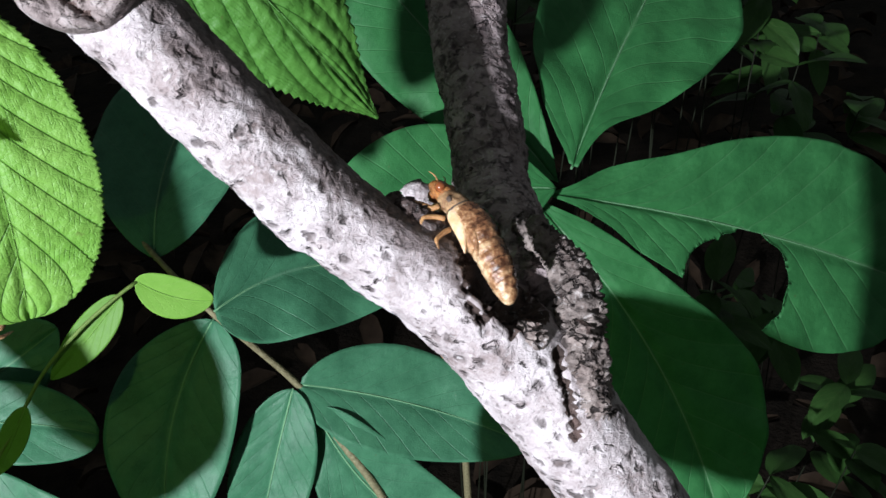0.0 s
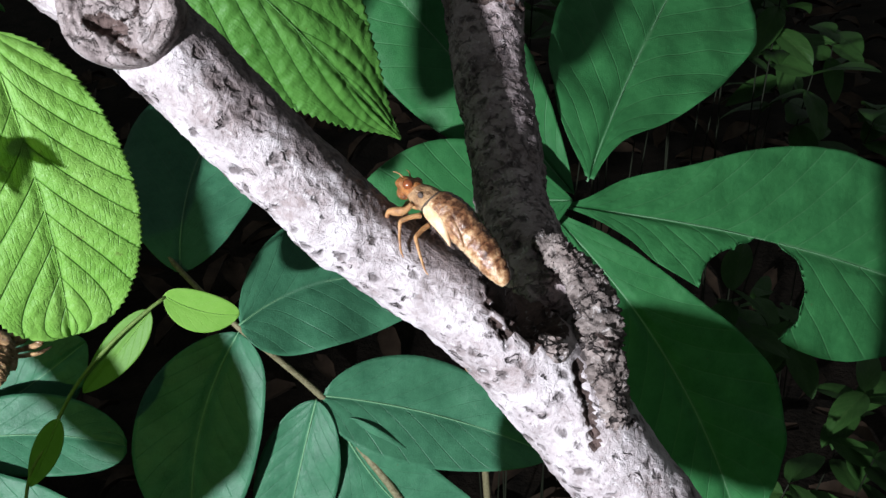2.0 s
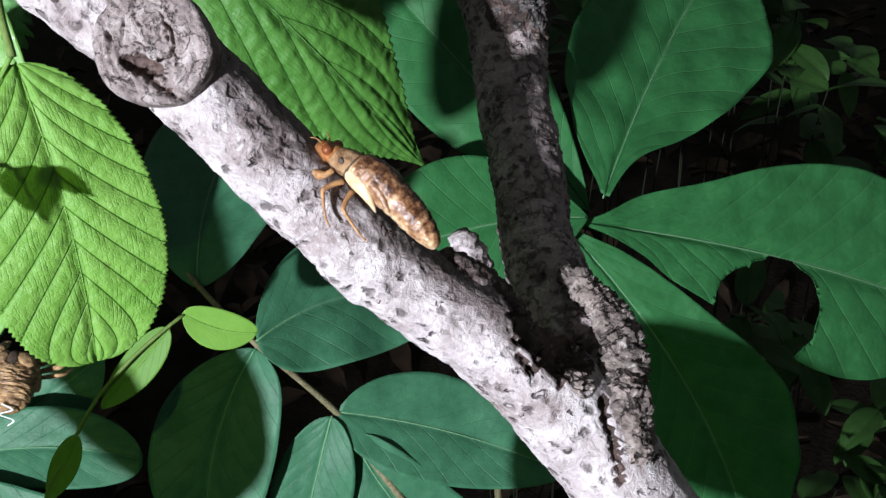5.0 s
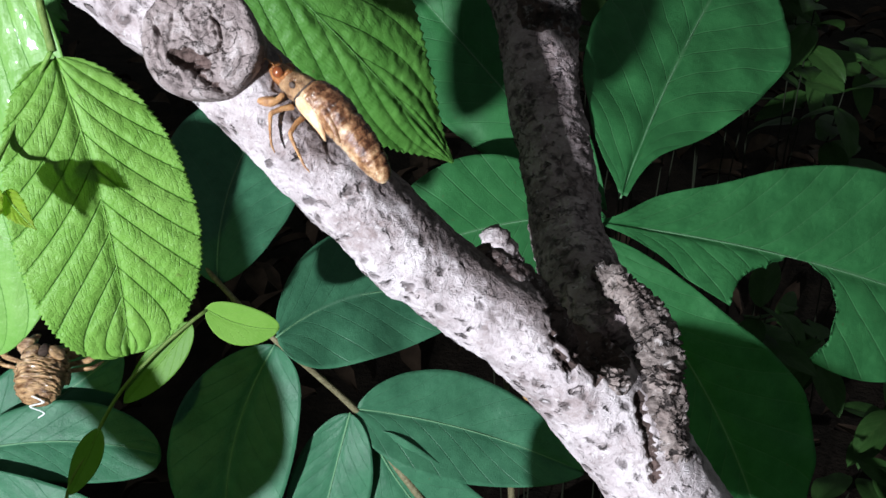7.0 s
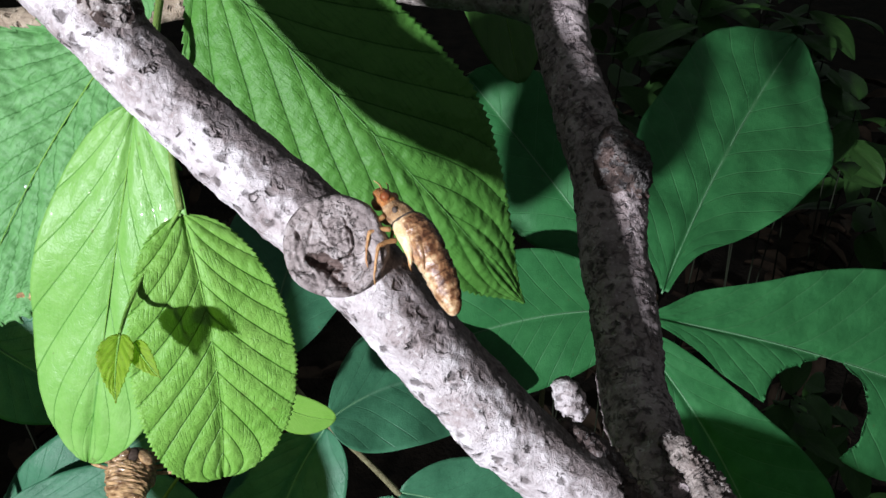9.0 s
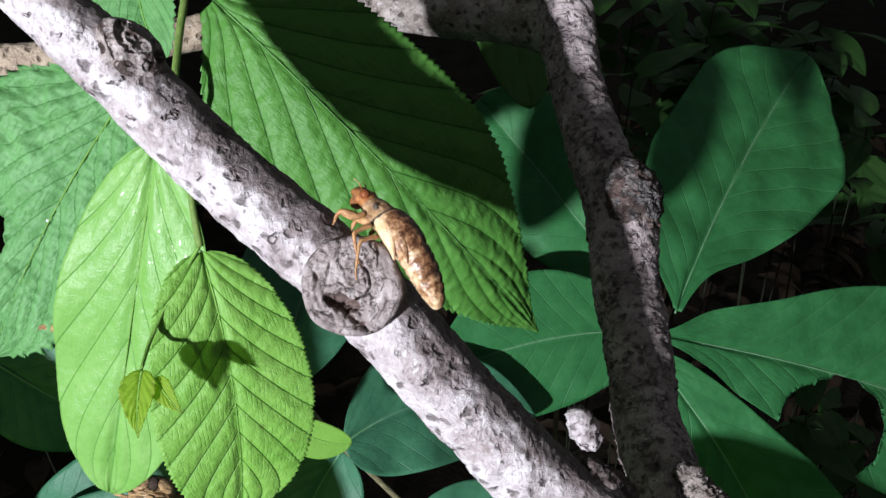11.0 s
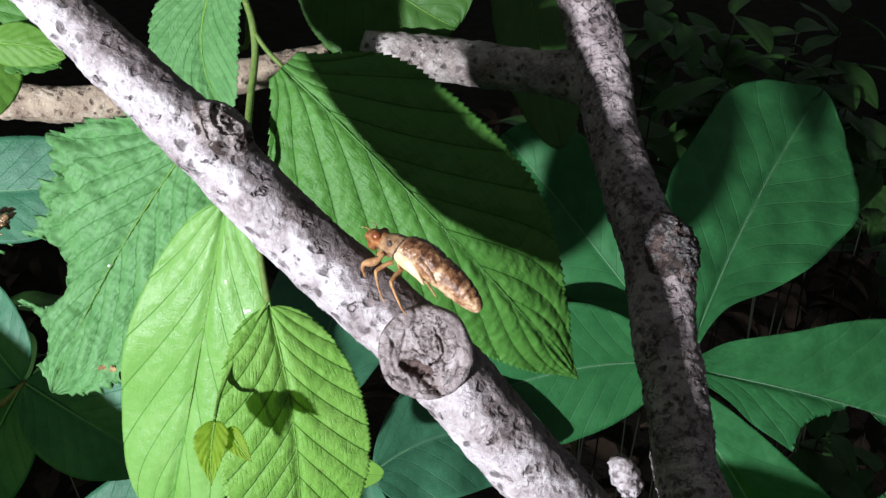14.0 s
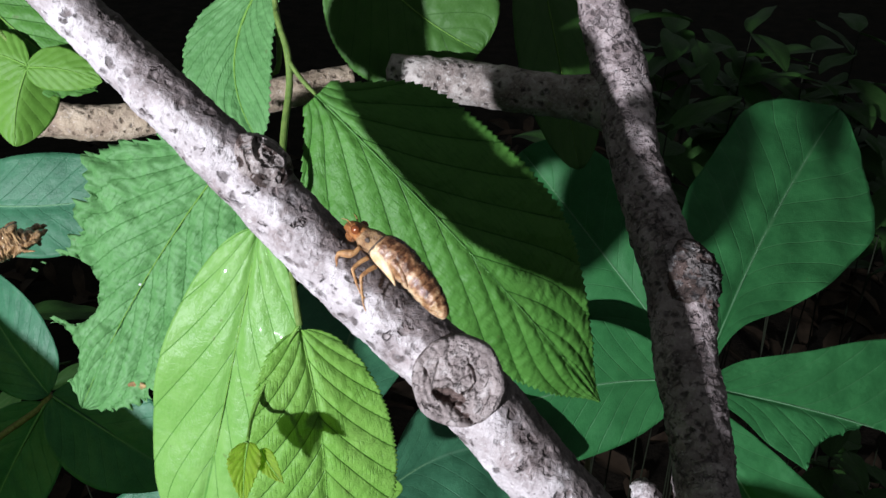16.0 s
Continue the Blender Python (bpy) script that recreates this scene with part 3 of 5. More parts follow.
def split_depth(x, y):
    """How deep the stump's face is split at a place: a curved crack right of the heart, a slanting one, and rot below."""
    wander = 0.0004 * noise.noise(Vector((x * 700, y * 700, 21)))
    heart = abs(math.hypot(x - 0.0002, y - 0.0008) - 0.0031 + wander)
    arc = max(0.0, 1 - heart / 0.0004) if x > 0.0012 else 0.0
    t = min(max((x + 0.0079) / 0.0027, 0.0), 1.0)
    slant = max(0.0, 1 - math.hypot(x + 0.0079 - 0.0027 * t, y - 0.0029 + 0.0036 * t + wander) / 0.00035)
    u = min(max((x - 0.0007) / 0.0045, 0.0), 1.0)
    rot = max(0.0, 1 - math.hypot(x - 0.0007 - 0.0045 * u, y + 0.0052 + 0.0022 * u + 2.0 * wander) / 0.0011)
    return max(arc, 0.7 * slant, rot)


def knob_disc(parent):
    """The sawn-off stump of a side shoot: a thick disc with a callus rim, cracks and a small rot hole."""
    at, front = Vector((-0.0583, 0.1430, 0.9539)), Vector((0.06, -0.78, 0.62)).normalized()
    m, _ = leaf_frame(at, at + Vector((0.1, 0.3, 0.5)), front)
    verts, faces, seg = [], [], 120
    rows = [(f / 48, -0.00010 * math.sin(f * 0.8)) for f in range(40)] + [(0.86, 0.0004), (0.93, 0.0003), (0.98, -0.0005), (1.0, -0.0018), (1.0, -0.004), (0.97, -0.008), (0.86, -0.0125)]
    for f, z in rows:
        for j in range(seg):
            a = 2 * math.pi * j / seg
            rr = 0.0092 * f * (1 + 0.07 * noise.noise(Vector((math.cos(a) * 1.7, math.sin(a) * 1.7, 4))))
            x, y = rr * math.cos(a), rr * math.sin(a)
            dz = 0.0008 * noise.noise(Vector((x * 260, y * 260, 2))) + 0.0004 * noise.noise(Vector((x * 620, y * 620, 2))) + 0.0003 * noise.noise(Vector((x * 1500, y * 1500, 5)))
            dz -= 0.0008 * max(0.0, 0.10 - abs(noise.noise(Vector((x * 330, y * 200, 11))))) / 0.10 * min(1.0, f * 4)
            hole = math.hypot((x + 0.0012) / 2.2, y + 0.0033 + 0.12 * x + 0.0006 * noise.noise(Vector((x * 900, y * 900, 7)))) / 0.0015
            dz -= 0.0026 * max(0.0, 1 - hole**2) ** 0.6
            dz -= 0.0016 * split_depth(x, y)
            verts.append((x, y, z + dz))
    for k in range(len(rows) - 1):
        for j in range(seg):
            j2 = (j + 1) % seg
            faces.append((k * seg + j, (k + 1) * seg + j, (k + 1) * seg + j2, k * seg + j2))
    stump = mesh_object("cut_stump", verts, faces, END_GRAIN)
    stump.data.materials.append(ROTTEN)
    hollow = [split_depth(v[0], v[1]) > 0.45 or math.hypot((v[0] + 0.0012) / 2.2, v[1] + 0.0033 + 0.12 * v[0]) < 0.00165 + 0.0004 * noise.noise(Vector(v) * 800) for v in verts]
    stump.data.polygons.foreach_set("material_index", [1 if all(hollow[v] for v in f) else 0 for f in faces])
    under(stump, parent, m, "weathered grey sawn end with a dark rot hole")


def scar(parent, name, at, front, along, rx, ry, label, bulge=0.0020, rot=0.24, skin=BARK_SCAR):
    """A healed shoot scar: an oval of wrinkled dark ridges."""
    m, _ = leaf_frame(at, Vector(at) + Vector(along), front)
    verts, faces, seg, rows = [], [], 96, 40
    for i in range(rows + 1):
        f = i / rows
        for j in range(seg):
            a = 2 * math.pi * j / seg
            x, y = rx * f * math.cos(a), ry * f * math.sin(a)
            p = Vector((x, y, 0))
            z = bulge * (1 - f**2) - 0.0030 * f**6
            swirl = noise.noise(p * 170 + Vector((bulge * 900, 0, 0)))
            z += 0.0013 * (0.35 - abs(math.sin(f * 7 + 4 * swirl + 0.7 * a)) ** 0.5) * (1 - f**4)
            z += 0.0010 * noise.noise(p * 420 + Vector((3, bulge * 700, 0))) + 0.0005 * noise.noise(p * 1300)
            verts.append((x, y, z))
    for i in range(rows):
        for j in range(seg):
            j2 = (j + 1) % seg
            faces.append((i * seg + j, (i + 1) * seg + j, (i + 1) * seg + j2, i * seg + j2))
    ob = mesh_object(name, verts, faces, skin)
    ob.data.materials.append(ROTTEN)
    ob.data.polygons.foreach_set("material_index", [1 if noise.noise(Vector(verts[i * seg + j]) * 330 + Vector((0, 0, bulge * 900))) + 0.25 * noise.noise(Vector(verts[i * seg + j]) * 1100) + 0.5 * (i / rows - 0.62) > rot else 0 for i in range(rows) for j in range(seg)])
    under(ob, parent, m, label)


def forked_branch():
    tree = thing("forked_branch", (0.115, 0.16, 0.0), "pale grey lichen-mottled forked shrub branch with a hollow at the fork", "branch")
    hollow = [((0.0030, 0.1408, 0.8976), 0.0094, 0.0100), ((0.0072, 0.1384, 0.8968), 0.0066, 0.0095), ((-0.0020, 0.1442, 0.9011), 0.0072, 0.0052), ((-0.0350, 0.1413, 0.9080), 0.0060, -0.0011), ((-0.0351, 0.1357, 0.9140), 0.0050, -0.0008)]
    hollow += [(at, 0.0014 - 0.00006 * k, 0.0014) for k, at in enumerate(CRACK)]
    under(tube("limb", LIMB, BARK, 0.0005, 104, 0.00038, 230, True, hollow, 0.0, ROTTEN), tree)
    under(tube("trunk", TRUNK, BARK, 0.004, 32, 0.0006, 180), tree)
    under(tube("upright_limb", POST, BARK_BROWN, 0.0006, 80, 0.0006, 260, True, (), 0.00035), tree, None, "dark brown-grey upright limb")
    under(tube("side_limb", SIDE, BARK_SIDE, 0.0008, 60, 0.0005, 260), tree, None, "brown broken side limb with a pale patch")
    under(tube("bark_collar", COLLAR, BARK_CRACKED, 0.0004, 84, 0.0009, 300, True, (), 0.0010), tree, None, "cracked raised bark collar")
    under(tube("broken_stub", STUB, BARK, 0.0005, 36, 0.0009, 420), tree, None, "pale broken bark stub")
    under(tube("decayed_ridge", [(-0.0160, 0.1490, 0.9102, 0.0020), (-0.0112, 0.1455, 0.9066, 0.0040), (-0.0070, 0.1457, 0.9004, 0.0050), (-0.0030, 0.1437, 0.8946, 0.0047), (0.0018, 0.1492, 0.8849, 0.0035)], BARK_DECAY, 0.0005, 48, 0.0008, 420, True, (), 0.0006), tree, None, "dark brown decayed bark ridge beside the hollow")
    knob_disc(tree)
    scar(tree, "bark_plate", (0.0089, 0.1330, 0.8911), (0.45, -0.62, 0.62), (0.5, 0.1, -0.6), 0.0030, 0.0034, "round grey bark plate with a dark cracked rim", 0.0012, 0.34, BARK_CRACKED)
    scar(tree, "bark_plate", (0.0173, 0.1332, 0.8900), (0.16, -0.80, 0.57), (0.5, 0.1, -0.6), 0.0032, 0.0026, "round grey bark plate with a dark cracked rim", 0.0011, 0.26, BARK_CRACKED)
    scar(tree, "shoot_scar", (-0.0969, 0.1606, 0.9911), (0.40, -0.74, 0.58), (0.5, -0.1, -0.5), 0.0052, 0.0072, "dark wrinkled shoot scar")
    scar(tree, "shoot_scar", (0.0065, 0.2308, 0.9264), (0.62, -0.66, 0.42), (0.1, -0.4, -0.6), 0.0098, 0.0128, "black wrinkled shoot scar", 0.0058, 0.0, BARK_BLACK)
    return tree


forked_branch()

back_branch = thing("fallen_branch", (-0.1143, 0.3594, 0.9384), "tan rough-barked branch lying behind the leaves", "branch")
under(tube("limb", [(-0.5200, 0.3800, 0.4000, 0.0090), (-0.3600, 0.3400, 0.8700, 0.0075), (-0.2857, 0.3314, 0.9273, 0.0070), (-0.2306, 0.3204, 0.9324, 0.0068), (-0.1960, 0.3223, 0.9317, 0.0068), (-0.1395, 0.3457, 0.9365, 0.0065), (-0.1143, 0.3594, 0.9384, 0.0060)], BARK_TAN, 0.001, 48, 0.0006, 240), back_branch)
under(tube("limb_foot", [(-0.5190, 0.3798, 0.4030, 0.0092), (-0.56, 0.40, 0.2, 0.011), (-0.58, 0.42, -0.02, 0.012)], BARK_TAN, 0.01, 20), back_branch)


# ---- leaves and stems ----

palm = thing("compound_leaf", (0.0606, 0.4366, 0.7338), "large dark green compound leaf with five broad leaflets", "leaf", "broad compound leaves")
under(tube("leaf_stalk", [(0.0616, 0.4383, 0.7326, 0.0017), (0.0489, 0.441, 0.7306, 0.0017), (0.0305, 0.4448, 0.7264, 0.0017), (0.0108, 0.44, 0.6808, 0.0017), (0.0200, 0.4200, 0.4000, 0.0030), (0.0300, 0.4300, -0.0200, 0.0045)], STEM_WOODY, 0.006, 8), palm)
leaf(palm, "leaflet", (0.0734, 0.4389, 0.7479), (0.1873, 0.6353, 0.8316), (0.2132, -0.6175, 0.7571), 0.1157, LEAF_HICKORY, VEIN_PALE, 0.0006, "", arch=0.010, bend=-0.025, seed=1, pleat=0.0007, veins=11, sweep=0.22, nu=40, nv=90, wave=0.004, fold=0.04, left=(2.2, 32.5, 48.2, 56.0, 54.9, 54.3, 52.6, 38.1, 3.4), right=(2.2, 9.0, 29.1, 45.9, 56.0, 60.5, 48.2, 31.4, 3.4))
leaf(palm, "leaflet", (0.0613, 0.4365, 0.7333), (0.326, 0.477, 0.6217), (0.3426, -0.7750, 0.5311), 0.1303, LEAF_HICKORY, VEIN_PALE, 0.0006, "leaflet with a large bite eaten out of its edge", arch=0.006, bend=-0.030, seed=2, pleat=0.0007, veins=11, sweep=0.22, nu=84, nv=190, wave=0.003, fold=0.03, bites=((0.0257, 0.1156, 0.0246), (0.0214, 0.137, 0.0305)), left=(1.1, 20.3, 33.2, 48.7, 59.9, 66.3, 64.2, 47.1, 2.1), right=(1.1, 12.8, 30.0, 41.2, 55.6, 62.7, 57.8, 39.6, 2.1))
leaf(palm, "leaflet", (0.0524, 0.4392, 0.7291), (0.1705, 0.3676, 0.5234), (0.1697, -0.8961, 0.4100), 0.1142, LEAF_HICKORY, VEIN_PALE, 0.0006, "", arch=0.010, bend=-0.065, seed=3, pleat=0.0007, veins=11, sweep=0.22, nu=40, nv=90, wave=0.003, fold=0.04, left=(2.1, 15.4, 25.1, 34.2, 44.9, 52.4, 48.7, 34.7, 2.1), right=(2.1, 15.0, 27.8, 38.5, 47.1, 51.4, 47.1, 32.1, 2.1))
leaf(palm, "leaflet", (0.0667, 0.4428, 0.7366), (-0.0398, 0.4864, 0.855), (0.1163, -0.8931, 0.4346), 0.074, LEAF_HICKORY, VEIN_PALE, 0.0005, "", arch=0.010, bend=0.003, a=1.0, b=0.5, seed=4, pleat=0.0005, veins=11, sweep=0.22, nu=30, nv=64, wave=0.003, fold=0.06)
leaf(palm, "leaflet", (0.0627, 0.4227, 0.7450), (-0.0611, 0.3709, 0.7498), (0.3544, -0.8019, 0.4809), 0.0747, LEAF_HICKORY, VEIN_PALE, 0.0005, "", arch=0.010, bend=0.064, a=0.9, b=0.7, seed=5, pleat=0.0005, veins=11, sweep=0.22, nu=30, nv=64, wave=0.003, fold=0.06)

pinn = thing("compound_leaf", (-0.0199, 0.2628, 0.6600), "blue-green compound leaf with oval leaflets on a thin stalk", "leaf", "broad compound leaves")
under(tube("leaf_stalk", [(-0.1460, 0.3736, 0.7673, 0.0012), (-0.1224, 0.3433, 0.7620, 0.0012), (-0.0967, 0.3156, 0.7546, 0.0013), (-0.0823, 0.3151, 0.7365, 0.0014), (-0.0663, 0.3147, 0.7143, 0.0016), (-0.0587, 0.3114, 0.6998, 0.0018), (-0.0184, 0.2882, 0.6229, 0.0021), (0.0200, 0.2600, 0.4000, 0.0030), (0.0300, 0.2700, -0.0200, 0.0040)], STEM_WOODY, 0.003, 10, 0.0001, 500), pinn)
leaf(pinn, "leaflet", (-0.1272, 0.3483, 0.7616), (-0.1010, 0.4553, 0.8126), (-0.0061, -0.4282, 0.9037), 0.0742, LEAF_BLUE, VEIN_PALE, 0.0005, "", arch=0.000, bend=-0.098, a=0.7, b=0.6, seed=6, pleat=0.0003, veins=9, sweep=0.30, nu=24, nv=52, wave=0.003, fold=0.08)
leaf(pinn, "leaflet", (-0.0963, 0.3154, 0.7566), (-0.0075, 0.3624, 0.7359), (0.4474, -0.5276, 0.7221), 0.0606, LEAF_BLUE, VEIN_PALE, 0.0005, "", arch=-0.020, bend=-0.133, a=0.55, b=0.8, seed=7, pleat=0.0003, veins=9, sweep=0.30, nu=24, nv=52, wave=0.003, fold=0.08)
leaf(pinn, "leaflet", (-0.0976, 0.3163, 0.7520), (-0.1246, 0.2722, 0.6595), (-0.0987, -0.8874, 0.4504), 0.0561, LEAF_BLUE, VEIN_PALE, 0.0005, "", arch=-0.010, bend=0.089, a=0.6, b=0.7, seed=8, pleat=0.0003, veins=9, sweep=0.30, nu=24, nv=52, wave=0.003, fold=0.08)
leaf(pinn, "leaflet", (-0.0681, 0.3117, 0.7147), (-0.0906, 0.2788, 0.6405), (-0.0250, -0.9112, 0.4113), 0.0373, LEAF_BLUE, VEIN_PALE, 0.0005, "", arch=0.000, bend=0.008, a=0.6, b=0.7, seed=9, pleat=0.0003, veins=9, sweep=0.30, nu=24, nv=52, wave=0.003, fold=0.08)
leaf(pinn, "leaflet", (-0.0655, 0.3143, 0.7148), (0.0404, 0.3154, 0.6677), (0.3001, -0.6895, 0.6592), 0.0498, LEAF_BLUE, VEIN_PALE, 0.0005, "", arch=-0.020, bend=-0.041, a=0.55, b=0.8, seed=10, pleat=0.0003, veins=9, sweep=0.30, nu=24, nv=52, wave=0.003, fold=0.08)
leaf(pinn, "leaflet", (-0.0594, 0.3094, 0.7036), (0.0370, 0.2902, 0.6118), (0.0510, -0.8874, 0.4582), 0.0496, LEAF_BLUE, VEIN_PALE, 0.0005, "", arch=0.000, bend=0.123, a=0.6, b=0.7, seed=11, pleat=0.0003, veins=9, sweep=0.30, nu=24, nv=52, wave=0.003, fold=0.08)

low = thing("compound_leaf", (-0.2608, 0.3122, 0.6925), "dim blue-green leaves low behind the toothed leaf", "leaf", "broad compound leaves")
leaf(low, "leaflet", (-0.2608, 0.3122, 0.6925), (-0.1603, 0.3180, 0.6851), (0.0925, -0.6784, 0.7288), 0.0380, LEAF_BLUE, VEIN_PALE, 0.0005, "", arch=0.000, bend=-0.071, a=0.7, b=0.5, seed=12, pleat=0.0003, veins=9, sweep=0.30, nu=24, nv=52, wave=0.003, fold=0.08)
leaf(low, "leaflet", (-0.1474, 0.2776, 0.6532), (-0.2629, 0.3041, 0.6902), (-0.0106, -0.8272, 0.5619), 0.0407, LEAF_BLUE, VEIN_PALE, 0.0005, "", arch=0.000, bend=-0.031, a=0.6, b=0.6, seed=13, pleat=0.0003, veins=9, sweep=0.30, nu=24, nv=52, wave=0.003, fold=0.08)
leaf(low, "leaflet", (-0.2732, 0.3306, 0.6659), (-0.1812, 0.3542, 0.7203), (-0.0731, -0.8633, 0.4994), 0.0498, LEAF_BLUE, VEIN_PALE, 0.0005, "", arch=0.000, bend=0.013, a=0.6, b=0.6, seed=14, pleat=0.0003, veins=9, sweep=0.30, nu=24, nv=52, wave=0.003, fold=0.08)
under(tube("leaf_stalk", [(-0.2521, 0.3185, 0.6807, 0.0016), (-0.2668, 0.3176, 0.6826, 0.0016), (-0.2825, 0.2983, 0.6717, 0.0016), (-0.3000, 0.2600, 0.3000, 0.0028), (-0.3000, 0.2600, -0.0200, 0.0035)], STEM_WOODY, 0.006, 8), low)

lefty = thing("compound_leaf", (-0.2169, 0.2635, 0.8445), "blue-green compound leaf with leaflets meeting at a node", "leaf", "broad compound leaves")
under(tube("leaf_stalk", [(-0.2166, 0.2645, 0.8443, 0.0013), (-0.2236, 0.2614, 0.8376, 0.0013), (-0.2417, 0.2561, 0.8243, 0.0013), (-0.2682, 0.2499, 0.7961, 0.0013), (-0.3300, 0.2700, 0.5000, 0.0025), (-0.3400, 0.2700, -0.0200, 0.0035)], STEM_WOODY, 0.004, 8), lefty)
leaf(lefty, "leaflet", (-0.2755, 0.3096, 0.9020), (-0.1993, 0.3155, 0.9036), (0.0574, -0.8679, 0.4935), 0.0412, LEAF_BLUE, VEIN_PALE, 0.0005, "", arch=0.000, bend=0.052, a=0.7, b=0.45, seed=15, pleat=0.0003, veins=9, sweep=0.30, nu=24, nv=52, wave=0.003, fold=0.08)
leaf(lefty, "leaflet", (-0.2169, 0.2635, 0.8445), (-0.2531, 0.2894, 0.8842), (-0.1048, -0.8736, 0.4752), 0.0343, LEAF_BLUE, VEIN_PALE, 0.0005, "", arch=0.000, bend=-0.037, a=0.6, b=0.7, seed=16, pleat=0.0003, veins=9, sweep=0.30, nu=24, nv=52, wave=0.003, fold=0.08)
leaf(lefty, "leaflet", (-0.2165, 0.2635, 0.8445), (-0.1692, 0.2623, 0.8065), (0.3154, -0.8514, 0.4191), 0.0395, LEAF_BLUE, VEIN_PALE, 0.0005, "", arch=0.000, bend=0.007, a=0.55, b=0.7, seed=17, pleat=0.0003, veins=9, sweep=0.30, nu=24, nv=52, wave=0.003, fold=0.08)
leaf(lefty, "leaflet", (-0.2185, 0.2618, 0.8417), (-0.2500, 0.2446, 0.7847), (0.0107, -0.9588, 0.2838), 0.0356, LEAF_BLUE, VEIN_PALE, 0.0005, "", arch=0.000, bend=0.014, a=0.55, b=0.7, seed=18, pleat=0.0003, veins=9, sweep=0.30, nu=24, nv=52, wave=0.003, fold=0.08)

vine = thing("vine_shoot", (-0.1730, 0.2481, 0.7244), "thin green shoot with small pale young leaves", "shoot", "")
under(tube("stem", [(-0.2000, 0.2300, -0.0200, 0.0016), (-0.2000, 0.2300, 0.4000, 0.0012), (-0.1900, 0.2380, 0.6200, 0.0009), (-0.1733, 0.2485, 0.7238, 0.0007), (-0.1582, 0.2567, 0.7539, 0.0007), (-0.1460, 0.2632, 0.7726, 0.0007), (-0.1320, 0.2688, 0.7865, 0.0007), (-0.1192, 0.2747, 0.7955, 0.0007), (-0.1117, 0.2805, 0.7987, 0.0007)], STEM_GREEN, 0.003, 8), vine)
leaf(vine, "leaf", (-0.1121, 0.2802, 0.7995), (-0.0867, 0.2832, 0.7866), (0.2552, -0.9237, 0.2859), 0.0159, LEAF_YOUNG, VEIN_FRESH, 0.0003, "", arch=0.000, bend=0.084, a=0.55, b=0.6, seed=19, veins=6, sweep=0.4, nu=16, nv=28, wave=0.001, fold=0.15)
leaf(vine, "leaf", (-0.1174, 0.2774, 0.7953), (-0.1451, 0.2650, 0.7676), (0.0012, -0.9128, 0.4084), 0.0135, LEAF_VINE, VEIN_FRESH, 0.0003, "", arch=0.000, bend=-0.018, a=0.6, b=0.8, seed=20, veins=6, sweep=0.4, nu=16, nv=28, wave=0.001, fold=0.15)
leaf(vine, "leaf", (-0.1537, 0.2584, 0.7613), (-0.1686, 0.2496, 0.7356), (-0.0206, -0.9423, 0.3343), 0.0105, LEAF_VINE, VEIN_FRESH, 0.0003, "", arch=0.000, bend=-0.009, a=0.6, b=0.8, seed=21, veins=6, sweep=0.4, nu=16, nv=28, wave=0.001, fold=0.15)

twig = thing("leafy_twig", (-0.1127, 0.2380, 1.0104), "slender green twig hung with fresh toothed leaves", "twig", "toothed-leaf twigs")
under(tube("stem", [(-0.1500, 0.2700, 1.3000, 0.0014), (-0.1220, 0.2500, 1.1000, 0.0010), (-0.1129, 0.2388, 1.0102, 0.0008), (-0.1098, 0.2295, 0.9997, 0.0008), (-0.1065, 0.2237, 0.9928, 0.0009), (-0.1055, 0.2195, 0.9854, 0.0009), (-0.1054, 0.2102, 0.9771, 0.0009), (-0.1041, 0.1978, 0.9676, 0.0008), (-0.1034, 0.1986, 0.9538, 0.0008), (-0.1007, 0.1882, 0.9463, 0.0008), (-0.0987, 0.1830, 0.9376, 0.0009)], STEM_GREEN, 0.0015, 10), twig)
under(tube("leaf_stalk", [(-0.1057, 0.2220, 0.9905, 0.0006), (-0.1025, 0.2200, 0.9868, 0.0006), (-0.0988, 0.2184, 0.9835, 0.0005)], STEM_GREEN, 0.001, 8), twig)
under(tube("leaf_stalk", [(-0.0988, 0.1827, 0.9378, 0.0005), (-0.1046, 0.1775, 0.9290, 0.0005), (-0.1076, 0.1687, 0.9228, 0.0005), (-0.1070, 0.1593, 0.9213, 0.0004)], VEIN_FRESH, 0.001, 8), twig)
leaf(twig, "leaf", (-0.0989, 0.2181, 0.9837), (-0.0193, 0.2180, 0.8907), (0.3840, -0.8627, 0.3292), 0.0494, LEAF_MID, VEIN_MID, 0.00028, "large fresh green toothed leaf with deep side veins", arch=0.130, bend=0.005, seed=22, pleat=0.0009, veins=9, sweep=0.34, nu=64, nv=260, tooth=0.0011, teeth=64, wave=0.0018, fold=-0.24, left=(5, 20.5, 25.5, 27, 26.6, 23, 15, 6.5, 0.3), right=(4, 18.5, 21.5, 20.5, 18, 15.8, 13.5, 7.5, 0.3))
leaf(twig, "leaf", (-0.0987, 0.1835, 0.9362), (-0.0930, 0.1668, 0.8724), (0.3966, -0.8789, 0.2652), 0.0362, LEAF_TOOTHED, VEIN_FRESH, 0.00026, "bright yellow-green rounded toothed leaf", arch=0.060, bend=-0.030, a=0.5, b=0.42, seed=23, pleat=0.0006, veins=9, sweep=0.30, nu=56, nv=208, tooth=0.0009, teeth=52, wave=0.0015, fold=0.0)
